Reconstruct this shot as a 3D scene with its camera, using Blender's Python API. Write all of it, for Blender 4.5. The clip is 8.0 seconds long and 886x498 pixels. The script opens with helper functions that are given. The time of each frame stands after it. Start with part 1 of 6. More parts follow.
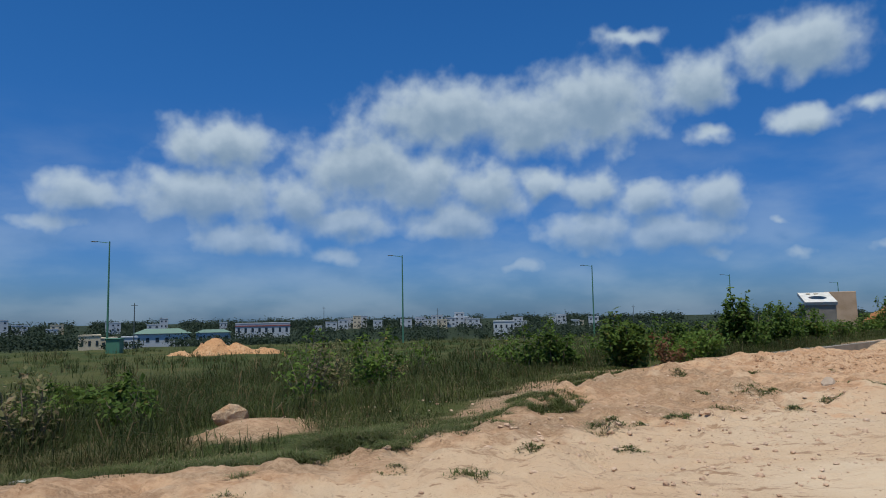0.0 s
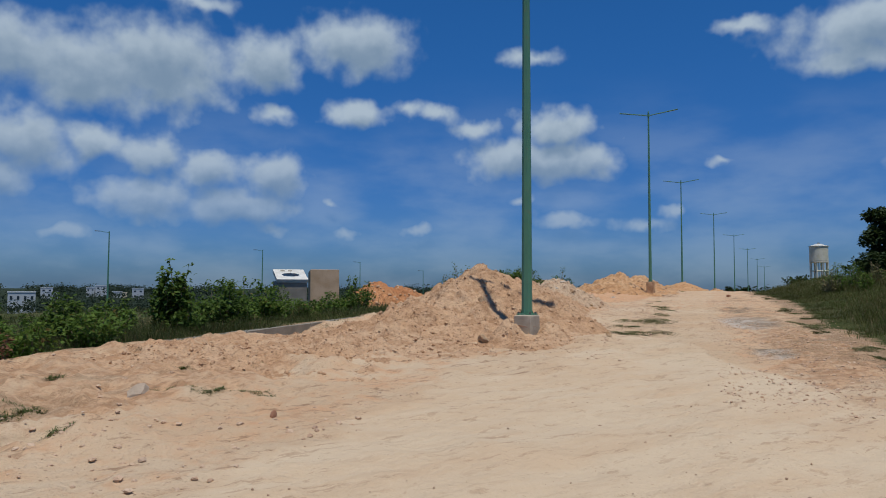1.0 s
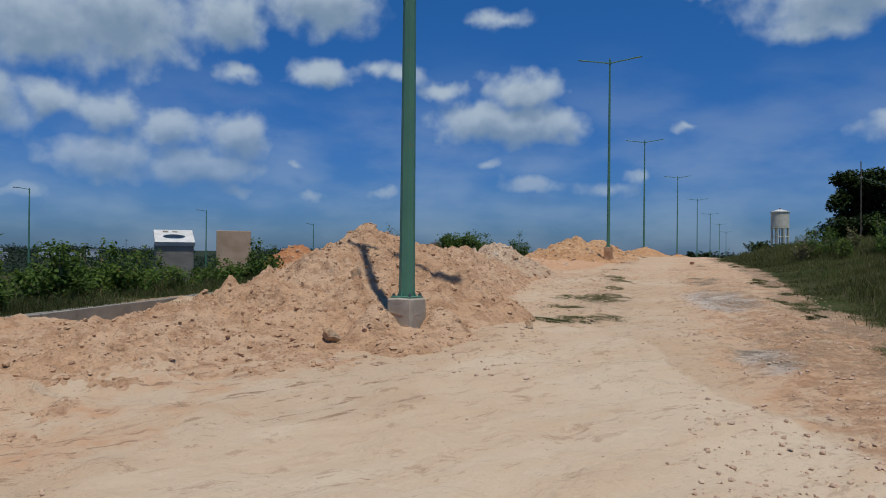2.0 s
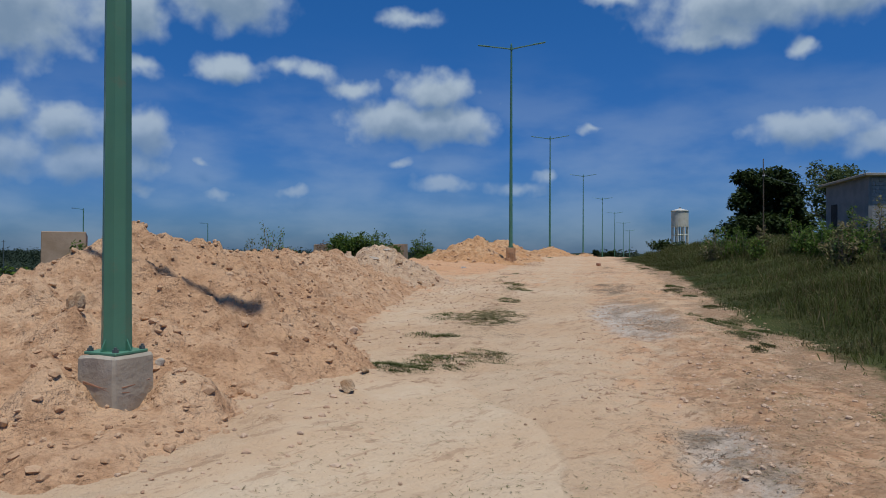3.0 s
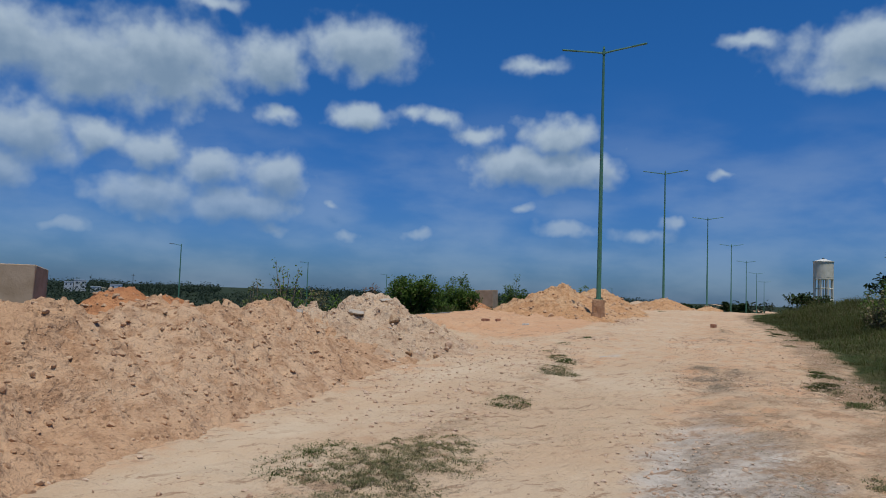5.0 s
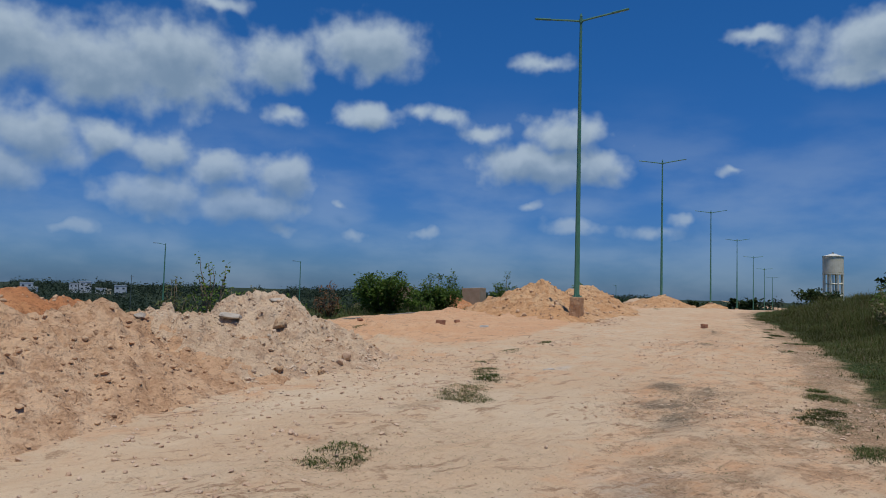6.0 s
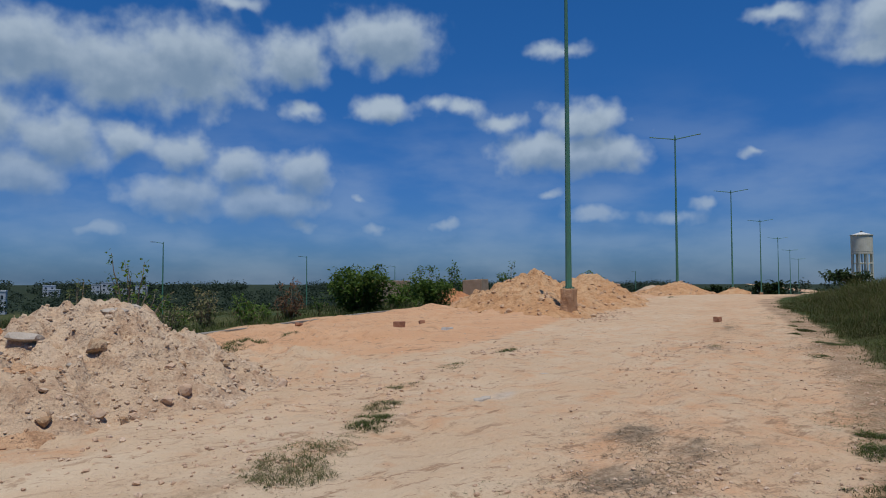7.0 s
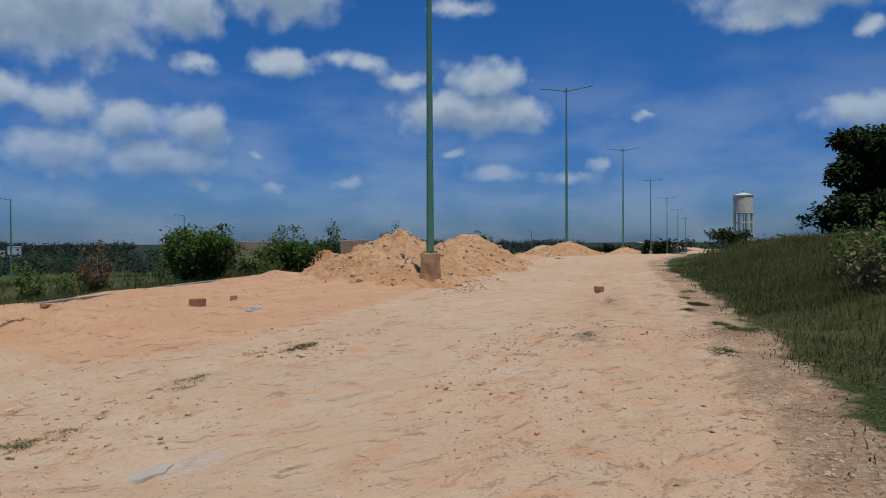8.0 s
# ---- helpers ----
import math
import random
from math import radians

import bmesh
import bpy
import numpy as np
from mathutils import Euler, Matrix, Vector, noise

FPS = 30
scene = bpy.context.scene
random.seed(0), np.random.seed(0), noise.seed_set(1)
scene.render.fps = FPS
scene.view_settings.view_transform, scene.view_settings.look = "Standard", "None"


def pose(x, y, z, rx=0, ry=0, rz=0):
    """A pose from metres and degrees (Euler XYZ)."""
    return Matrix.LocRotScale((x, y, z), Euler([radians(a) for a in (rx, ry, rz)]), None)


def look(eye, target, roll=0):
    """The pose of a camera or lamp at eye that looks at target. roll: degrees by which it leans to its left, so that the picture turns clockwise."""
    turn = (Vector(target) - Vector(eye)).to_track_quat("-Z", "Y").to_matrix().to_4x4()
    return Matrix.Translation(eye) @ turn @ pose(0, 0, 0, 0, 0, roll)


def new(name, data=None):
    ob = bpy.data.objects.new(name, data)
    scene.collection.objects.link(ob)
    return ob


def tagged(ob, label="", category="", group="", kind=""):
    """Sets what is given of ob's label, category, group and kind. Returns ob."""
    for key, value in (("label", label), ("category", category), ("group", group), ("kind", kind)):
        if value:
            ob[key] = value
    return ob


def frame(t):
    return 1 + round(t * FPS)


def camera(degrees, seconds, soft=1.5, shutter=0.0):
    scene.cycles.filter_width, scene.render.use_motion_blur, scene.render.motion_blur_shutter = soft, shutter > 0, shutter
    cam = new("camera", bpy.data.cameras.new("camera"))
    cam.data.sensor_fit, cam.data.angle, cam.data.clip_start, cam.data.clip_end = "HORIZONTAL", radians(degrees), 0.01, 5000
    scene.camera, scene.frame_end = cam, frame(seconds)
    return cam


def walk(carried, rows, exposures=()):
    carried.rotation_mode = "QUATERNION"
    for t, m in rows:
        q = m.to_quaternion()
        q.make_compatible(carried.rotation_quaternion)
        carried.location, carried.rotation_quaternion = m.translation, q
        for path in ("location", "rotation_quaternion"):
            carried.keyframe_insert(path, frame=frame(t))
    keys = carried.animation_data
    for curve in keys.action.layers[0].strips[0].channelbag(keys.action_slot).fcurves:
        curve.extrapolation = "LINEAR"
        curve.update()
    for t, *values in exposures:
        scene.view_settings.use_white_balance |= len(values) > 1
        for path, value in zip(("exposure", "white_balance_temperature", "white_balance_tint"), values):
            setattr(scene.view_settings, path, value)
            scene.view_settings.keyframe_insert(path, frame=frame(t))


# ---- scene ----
cam = camera(63.0, 8.0, soft=1.0)
PATH = [
    (0, (-0.049, -0.117, 1.431), (-0.069, 1.874, 1.62), -1.0),
    (0.2, (0.88, 0.505, 1.459), (1.234, 2.465, 1.64), -0.9),
    (0.5, (2.243, 1.442, 1.463), (3.061, 3.259, 1.635), -1.6),
    (0.6, (2.689, 1.734, 1.47), (3.597, 3.508, 1.638), -0.9),
    (1, (4.365, 2.895, 1.48), (5.466, 4.561, 1.588), 0.2),
    (1.2, (5.195, 3.459, 1.499), (6.308, 5.119, 1.597), 0.2),
    (2.3, (9.299, 6.58, 1.637), (10.515, 8.168, 1.618), 0.6),
    (2.5, (9.972, 7.075, 1.686), (11.215, 8.641, 1.666), 0.5),
    (3, (11.578, 8.157, 1.731), (12.944, 9.617, 1.737), 0.2),
    (3.5, (13.244, 9.19, 1.77), (14.695, 10.566, 1.784), 0.5),
    (4, (14.883, 10.226, 1.863), (16.273, 11.66, 1.971), -0.4),
    (4.5, (16.605, 11.129, 1.895), (17.874, 12.669, 2.025), 0.8),
    (5, (18.233, 12.046, 1.972), (19.334, 13.711, 2.094), 2.0),
    (6.3, (22.655, 14.378, 2.021), (23.725, 16.064, 2.136), 1.2),
    (6.5, (23.35, 14.839, 2.071), (24.383, 16.549, 2.169), 0.3),
    (7, (25.033, 15.943, 2.135), (26.068, 17.651, 2.228), -0.1),
    (7.5, (26.825, 17.189, 2.199), (27.883, 18.887, 2.19), -0.3),
    (8, (28.666, 18.443, 2.245), (29.922, 20.0, 2.224), -0.3),
]
walk(cam, [(t, look(eye, target, roll)) for t, eye, target, roll in PATH],
     [(0.0, 0.13, 6380, 7), (0.3, 0.06, 6330, 8), (0.8, -0.04, 6290, 8), (2.5, -0.13, 6150, 9), (5.0, -0.09, 6140, 8), (6.5, -0.14, 6140, 9), (8.0, -0.13, 6230, 10)])

# ---- world: blue noon sky with scattered cumulus ----
SUN_FROM = Vector((-0.08, -0.26, 1.0)).normalized()
sun_el = math.asin(SUN_FROM.z)
sun_az = math.atan2(SUN_FROM.x, SUN_FROM.y)

CLOUDS_HIGH = [
    (26.4, 18.7, 4.6, 2.4), (19.3, 17.1, 3.2, 2.1), (14.2, 20.9, 3.2, 1.0), (11.6, 16.0, 5.8, 3.5),
    (-0.1, 15.9, 7.5, 2.8), (6.7, 15.2, 5.3, 2.8), (-17.8, 13.4, 4.7, 2.0), (-7.0, 12.0, 4.1, 2.4),
    (26.5, 13.4, 2.2, 1.2), (30.6, 13.9, 2.0, 1.0), (20.3, 13.3, 2.6, 0.9), (40.4, 17.8, 3.1, 1.0),
    (33.2, 13.6, 2.0, 1.0), (35.8, 12.5, 2.7, 1.0), (42.2, 12.5, 3.4, 1.4), (65.6, 17.6, 7.3, 2.1),
    (63.6, 15.8, 3.2, 1.1), (56.4, 18.7, 3.0, 0.8), (72.1, 17.4, 4.6, 1.3), (69.5, 14.4, 1.4, 0.9),
]
CLOUDS_MIDDLE = [
    (-27.1, 9.3, 2.8, 1.3), (-19.2, 9.5, 5.2, 1.8), (-2.5, 10.6, 3.6, 2.0), (3.0, 10.1, 2.7, 1.8),
    (7.5, 10.4, 1.8, 1.1), (11.4, 9.7, 1.9, 1.2), (15.0, 8.7, 2.1, 1.2), (20.1, 8.5, 2.3, 1.5),
    (-11.8, 9.5, 2.6, 1.5), (-7.9, 7.6, 3.1, 1.1), (0.2, 7.5, 3.2, 1.2),
    (40.0, 10.0, 4.9, 1.8), (43.8, 9.9, 3.6, 1.6), (54.7, 9.5, 1.6, 0.7),
    (70.3, 8.9, 4.0, 1.2), (75.0, 7.8, 3.0, 1.2),
]
CLOUDS_LOW = [
    (-29.5, 7.2, 2.8, 0.8), (10.8, 6.5, 3.4, 1.2), (17.6, 6.1, 3.8, 1.2), (-15.7, 6.2, 3.4, 1.1),
    (-8.8, 4.9, 2.9, 1.0), (5.9, 4.0, 2.6, 0.8), (20.3, 4.5, 2.1, 0.8), (25.9, 4.2, 1.4, 0.7),
    (24.6, 6.6, 1.5, 0.7), (39.6, 7.0, 1.8, 0.7), (43.2, 5.5, 3.0, 1.0),
    (49.0, 4.9, 2.6, 0.8), (51.2, 5.9, 1.3, 0.8), (31.4, 4.6, 2.2, 0.7),
]


def cloud_field():
    """A node group: how far a direction (azimuth, elevation in degrees) lies inside the clouds."""
    g = bpy.data.node_groups.new("cloud_field", "ShaderNodeTree")
    g.interface.new_socket("Angles", in_out="INPUT", socket_type="NodeSocketVector")
    g.interface.new_socket("Depth", in_out="OUTPUT", socket_type="NodeSocketFloat")
    gi, go = g.nodes.new("NodeGroupInput"), g.nodes.new("NodeGroupOutput")
    warp = g.nodes.new("ShaderNodeTexNoise")
    warp.inputs["Scale"].default_value, warp.inputs["Detail"].default_value = 0.42, 3.0
    g.links.new(gi.outputs[0], warp.inputs["Vector"])
    shift = g.nodes.new("ShaderNodeVectorMath")
    shift.operation = "MULTIPLY_ADD"
    shift.inputs[1].default_value, shift.inputs[2].default_value = (2.6, 2.0, 0), (-1.3, -1.0, 0)
    g.links.new(warp.outputs["Color"], shift.inputs[0])
    moved = g.nodes.new("ShaderNodeVectorMath")
    g.links.new(gi.outputs[0], moved.inputs[0])
    g.links.new(shift.outputs[0], moved.inputs[1])
    near = None
    for az, el, a, b in CLOUDS_HIGH + CLOUDS_MIDDLE + CLOUDS_LOW:
        faint = 0.40 if b < 0.75 else 0.26 if b < 1.05 else 0.0
        grown = 1.48 if 5.5 < el < 12.5 and az < 24 else 1.26 if el < 12 else 1.18
        a, b = a * grown, b * grown
        n = g.nodes.new("ShaderNodeVectorMath")
        n.operation = "MULTIPLY_ADD"
        n.inputs[1].default_value, n.inputs[2].default_value = (1 / a, 1 / b, 0), (-az / a, -el / b, 0)
        g.links.new(moved.outputs[0], n.inputs[0])
        d = g.nodes.new("ShaderNodeVectorMath")
        d.operation = "LENGTH"
        g.links.new(n.outputs[0], d.inputs[0])
        far = g.nodes.new("ShaderNodeMath")
        far.inputs[1].default_value = faint
        g.links.new(d.outputs["Value"], far.inputs[0])
        if near is None:
            near = far.outputs[0]
        else:
            m = g.nodes.new("ShaderNodeMath")
            m.operation = "SMOOTH_MIN"
            m.inputs[2].default_value = 0.34
            g.links.new(near, m.inputs[0])
            g.links.new(far.outputs[0], m.inputs[1])
            near = m.outputs[0]
    fine = g.nodes.new("ShaderNodeTexNoise")
    fine.inputs["Scale"].default_value, fine.inputs["Detail"].default_value, fine.inputs["Roughness"].default_value = 0.55, 3.5, 0.46
    g.links.new(gi.outputs[0], fine.inputs["Vector"])
    bite = g.nodes.new("ShaderNodeMath")
    bite.operation = "MULTIPLY_ADD"
    bite.inputs[1].default_value, bite.inputs[2].default_value = -0.95, 0.50
    g.links.new(fine.outputs["Fac"], bite.inputs[0])
    total = g.nodes.new("ShaderNodeMath")
    g.links.new(near, total.inputs[0])
    g.links.new(bite.outputs[0], total.inputs[1])
    depth = g.nodes.new("ShaderNodeMath")
    depth.operation = "SUBTRACT"
    depth.inputs[0].default_value = 1.0
    g.links.new(total.outputs[0], depth.inputs[1])
    g.links.new(depth.outputs[0], go.inputs[0])
    return g


SKY_STRENGTH = 0.078
world = bpy.data.worlds.new("sky")
scene.world = world
world.use_nodes = True
wn, wl = world.node_tree.nodes, world.node_tree.links
wn.clear()


def wmath(op, a, b=None, c=None, clamp=False):
    n = wn.new("ShaderNodeMath")
    n.operation, n.use_clamp = op, clamp
    for k, v in enumerate((a, b, c)):
        if v is None:
            continue
        if isinstance(v, (int, float)):
            n.inputs[k].default_value = v
        else:
            wl.new(v, n.inputs[k])
    return n.outputs[0]


def wrange(v, lo, hi, a=0.0, b=1.0):
    n = wn.new("ShaderNodeMapRange")
    n.interpolation_type = "SMOOTHSTEP"
    for k, x in enumerate((lo, hi, a, b)):
        n.inputs[k + 1].default_value = x
    wl.new(v, n.inputs[0])
    return n.outputs[0]


sky = wn.new("ShaderNodeTexSky")
sky.sky_type, sky.sun_disc = "NISHITA", False
sky.sun_elevation, sky.sun_rotation = sun_el, sun_az
sky.air_density, sky.dust_density, sky.ozone_density = 1.0, 0.6, 2.2
deep = wn.new("ShaderNodeHueSaturation")
deep.inputs["Saturation"].default_value, deep.inputs["Value"].default_value = 1.22, 1.0
wl.new(sky.outputs[0], deep.inputs["Color"])
sky_bg = wn.new("ShaderNodeBackground")
sky_bg.inputs["Strength"].default_value = SKY_STRENGTH
coord = wn.new("ShaderNodeTexCoord")
sep = wn.new("ShaderNodeSeparateXYZ")
wl.new(coord.outputs["Generated"], sep.inputs[0])
az = wmath("MULTIPLY", wmath("ARCTAN2", sep.outputs[0], sep.outputs[1]), 180 / math.pi)
el = wmath("MULTIPLY", wmath("ARCSINE", sep.outputs[2]), 180 / math.pi)
clear = wn.new("ShaderNodeMix")
clear.data_type = "RGBA"
wl.new(wrange(el, -2.0, 24.0), clear.inputs[0])
clear.inputs[6].default_value, clear.inputs[7].default_value = (0.270, 0.470, 0.96, 1), (0.31, 0.71, 1.08, 1)
tint = wn.new("ShaderNodeMix")
tint.data_type, tint.blend_type = "RGBA", "MULTIPLY"
tint.inputs[0].default_value = 1.0
wl.new(deep.outputs[0], tint.inputs[6])
wl.new(clear.outputs[2], tint.inputs[7])
wl.new(tint.outputs[2], sky_bg.inputs["Color"])
ang = wn.new("ShaderNodeCombineXYZ")
wl.new(az, ang.inputs[0])
wl.new(el, ang.inputs[1])
field = cloud_field()
here = wn.new("ShaderNodeGroup")
here.node_tree = field
wl.new(ang.outputs[0], here.inputs[0])
up = wn.new("ShaderNodeVectorMath")
up.inputs[1].default_value = (-0.3, 1.25, 0)
wl.new(ang.outputs[0], up.inputs[0])
above = wn.new("ShaderNodeGroup")
above.node_tree = field
wl.new(up.outputs[0], above.inputs[0])
cover = wmath("MULTIPLY", wrange(here.outputs[0], -0.14, 0.62), wrange(el, -0.5, 13.0, 0.34, 0.95))
veil_noise = wn.new("ShaderNodeTexNoise")
veil_noise.inputs["Scale"].default_value, veil_noise.inputs["Detail"].default_value = 0.16, 5.0
veil_map = wn.new("ShaderNodeMapping")
veil_map.inputs["Scale"].default_value = (0.6, 1.5, 1.0)
wl.new(ang.outputs[0], veil_map.inputs["Vector"])
wl.new(veil_map.outputs[0], veil_noise.inputs["Vector"])
veil = wmath("MULTIPLY", wrange(veil_noise.outputs["Fac"], 0.36, 0.66, 0.0, 0.24), wmath("SUBTRACT", 1.0, wrange(el, 7.0, 17.0)))
cover = wmath("MAXIMUM", cover, veil)
lit = wmath("SUBTRACT", 1.0, wrange(above.outputs[0], -0.15, 0.95))
tone = wn.new("ShaderNodeMix")
tone.data_type = "RGBA"
wl.new(lit, tone.inputs[0])
tone.inputs[6].default_value = (0.235, 0.325, 0.44, 1)
tone.inputs[7].default_value = (0.495, 0.58, 0.665, 1)
cloud_bg = wn.new("ShaderNodeBackground")
cloud_bg.inputs["Strength"].default_value = 0.90
wl.new(tone.outputs[2], cloud_bg.inputs["Color"])
blend = wn.new("ShaderNodeMixShader")
wl.new(cover, blend.inputs[0])
wl.new(sky_bg.outputs[0], blend.inputs[1])
wl.new(cloud_bg.outputs[0], blend.inputs[2])
wout = wn.new("ShaderNodeOutputWorld")
wl.new(blend.outputs[0], wout.inputs["Surface"])

sun = new("sun", bpy.data.lights.new("sun", "SUN"))
sun.data.energy, sun.data.angle, sun.data.color = 3.75, radians(0.53), (1.0, 0.955, 0.88)
sun.matrix_world = look(SUN_FROM * 50, (0, 0, 0))

# ---- materials ----


class Nodes:
    """A node material and short ways to build it."""

    def __init__(self, name, rough=0.9, spec=0.25):
        self.m = bpy.data.materials.new(name)
        self.m.use_nodes = True
        self.t = self.m.node_tree
        self.b = self.t.nodes["Principled BSDF"]
        self.b.inputs["Roughness"].default_value = rough
        self.b.inputs["Specular IOR Level"].default_value = spec
        self.co = self.t.nodes.new("ShaderNodeTexCoord")

    def put(self, socket, v):
        if isinstance(v, (int, float)):
            socket.default_value = v
        elif isinstance(v, tuple):
            socket.default_value = (*v, 1) if len(v) == 3 and socket.type == "RGBA" else v
        else:
            self.t.links.new(v, socket)

    def noise(self, scale, detail=4.0, rough=0.55, where=None, stretch=None):
        n = self.t.nodes.new("ShaderNodeTexNoise")
        n.inputs["Scale"].default_value, n.inputs["Detail"].default_value, n.inputs["Roughness"].default_value = scale, detail, rough
        src = where or self.co.outputs["Object"]
        if stretch:
            mp = self.t.nodes.new("ShaderNodeMapping")
            mp.inputs["Rotation"].default_value, mp.inputs["Scale"].default_value = stretch
            self.t.links.new(src, mp.inputs["Vector"])
            src = mp.outputs[0]
        self.t.links.new(src, n.inputs["Vector"])
        return n.outputs["Fac"]

    def cells(self, scale, feature="F1"):
        n = self.t.nodes.new("ShaderNodeTexVoronoi")
        n.feature = feature
        n.inputs["Scale"].default_value = scale
        self.t.links.new(self.co.outputs["Object"], n.inputs["Vector"])
        return n.outputs["Distance"]

    def ramp(self, v, lo, hi, a=0.0, b=1.0):
        n = self.t.nodes.new("ShaderNodeMapRange")
        n.interpolation_type = "SMOOTHSTEP"
        for k, x in enumerate((lo, hi, a, b)):
            n.inputs[k + 1].default_value = x
        self.t.links.new(v, n.inputs[0])
        return n.outputs[0]

    def math(self, op, a, b=0.0, clamp=False):
        n = self.t.nodes.new("ShaderNodeMath")
        n.operation, n.use_clamp = op, clamp
        self.put(n.inputs[0], a)
        self.put(n.inputs[1], b)
        return n.outputs[0]

    def mix(self, fac, a, b, kind="MIX"):
        n = self.t.nodes.new("ShaderNodeMix")
        n.data_type, n.blend_type = "RGBA", kind
        self.put(n.inputs[0], fac)
        self.put(n.inputs[6], a)
        self.put(n.inputs[7], b)
        return n.outputs[2]

    def attr(self, name):
        n = self.t.nodes.new("ShaderNodeAttribute")
        n.attribute_name = name
        return n.outputs["Fac"]

    def island(self):
        return self.t.nodes.new("ShaderNodeNewGeometry").outputs["Random Per Island"]

    def object_random(self):
        return self.t.nodes.new("ShaderNodeObjectInfo").outputs["Random"]

    def bump(self, v, dist, strength=1.0, normal=None):
        n = self.t.nodes.new("ShaderNodeBump")
        n.inputs["Distance"].default_value, n.inputs["Strength"].default_value = dist, strength
        self.t.links.new(v, n.inputs["Height"])
        if normal:
            self.t.links.new(normal, n.inputs["Normal"])
        self.t.links.new(n.outputs[0], self.b.inputs["Normal"])
        return n.outputs[0]

    def colour(self, v):
        self.put(self.b.inputs["Base Color"], v)
        return self.m


def soil(name, a, b, dark, scale=1.0):
    n = Nodes(name, 0.95, 0.1)
    big, mid, fine = n.noise(0.5 * scale, 3), n.noise(3.5 * scale, 5, 0.65), n.noise(26, 4, 0.7)
    c = n.mix(n.ramp(big, 0.38, 0.62), a, b)
    # Darker soil tone, widened so the colour also carries shade between lumps.
    c = n.mix(n.ramp(mid, 0.44, 0.62, 0, 0.8), c, dark)
    c = n.mix(n.ramp(n.noise(12, 5, 0.75), 0.61, 0.68, 0, 0.45), c, tuple(x * 0.7 for x in dark))
    c = n.mix(n.ramp(fine, 0.35, 0.7, 0.0, 0.45), c, tuple(min(1, x * 1.35) for x in a))
    spots = n.cells(9.0)
    c = n.mix(n.ramp(spots, 0.14, 0.22, 0.65, 0.0), c, tuple(x * 0.6 for x in dark))
    first = n.bump(n.noise(6, 5, 0.66), 0.12)
    n.bump(fine, 0.012, 1.0, first)
    return n.colour(c)


def make_ground():
    n = Nodes("ground_soil", 0.95, 0.1)
    along = ((0, 0, -math.atan2(0.6, 0.8)), (0.25, 1.0, 1.0))
    big, mid, fine = n.noise(0.35, 4, 0.6), n.noise(2.2, 6, 0.65), n.noise(18, 5, 0.7)
    tracks = n.noise(1.6, 5, 0.65, stretch=along)
    lumps = n.noise(5.0, 6, 0.7)
    crumbs = n.noise(28, 4, 0.8)
    flecks = n.noise(7.5, 5, 0.72, stretch=along)

    def spread_of(name, source, much):
        return n.math("ADD", n.attr(name), n.math("MULTIPLY", n.math("SUBTRACT", source, 0.5), much))

    c = n.mix(n.ramp(big, 0.35, 0.65), (0.520, 0.368, 0.230), (0.562, 0.422, 0.278))
    c = n.mix(n.ramp(tracks, 0.42, 0.68, 0, 0.5), c, (0.525, 0.348, 0.205))
    c = n.mix(n.ramp(mid, 0.54, 0.72, 0, 0.5), c, (0.47, 0.295, 0.168))
    c = n.mix(n.ramp(spread_of("orange", mid, 0.7), 0.30, 0.60, 0, 0.78), c, n.mix(n.ramp(tracks, 0.4, 0.65), (0.545, 0.282, 0.136), (0.585, 0.345, 0.190)))
    rubble = spread_of("rubble", mid, 0.9)
    c = n.mix(n.ramp(rubble, 0.32, 0.62, 0, 0.85), c, n.mix(n.ramp(lumps, 0.42, 0.58), (0.52, 0.325, 0.185), (0.36, 0.20, 0.105)))
    c = n.mix(n.ramp(spread_of("grey", tracks, 1.0), 0.40, 0.72, 0, 0.85), c, n.mix(n.ramp(lumps, 0.36, 0.60), (0.34, 0.30, 0.245), (0.53, 0.465, 0.385)))
    worn = n.ramp(spread_of("worn", mid, 0.55), 0.34, 0.60)
    c = n.mix(n.math("MULTIPLY", worn, 0.50), c, n.mix(n.ramp(tracks, 0.4, 0.62), (0.560, 0.450, 0.312), (0.525, 0.398, 0.262)))
    loose = n.math("SUBTRACT", 1.0, n.math("MULTIPLY", worn, 0.42))
    thatch = spread_of("thatch", n.noise(1.1, 6, 0.7, stretch=along), 1.5)
    c = n.mix(n.ramp(thatch, 0.45, 0.80, 0, 0.75), c, n.mix(n.ramp(fine, 0.4, 0.6), (0.20, 0.135, 0.08), (0.36, 0.25, 0.155)))
    soot = spread_of("soot", n.noise(3.2, 6, 0.72, stretch=along), 1.5)
    c = n.mix(n.ramp(soot, 0.40, 0.85, 0, 0.8), c, n.mix(n.ramp(fine, 0.4, 0.6), (0.14, 0.105, 0.070), (0.29, 0.22, 0.148)))
    where = n.math("MULTIPLY", n.ramp(n.noise(0.9, 5, 0.65), 0.40, 0.58, 0.28, 1.0), loose)
    # Dark flecks: brown clods, and the small shadows of rough soil painted in.
    c = n.mix(n.math("MULTIPLY", n.ramp(flecks, 0.565, 0.62, 0, 0.88), where), c, (0.30, 0.185, 0.108))
    c = n.mix(n.math("MULTIPLY", n.ramp(crumbs, 0.62, 0.70, 0, 0.6), where), c, (0.29, 0.18, 0.11))
    chips = n.math("MULTIPLY", n.ramp(n.cells(11.0), 0.10, 0.16, 0.8, 0.0), n.ramp(n.noise(1.7, 4, 0.6), 0.44, 0.58))
    c = n.mix(n.math("MULTIPLY", chips, n.ramp(worn, 0, 1, 1.0, 0.4)), c, (0.25, 0.15, 0.085))
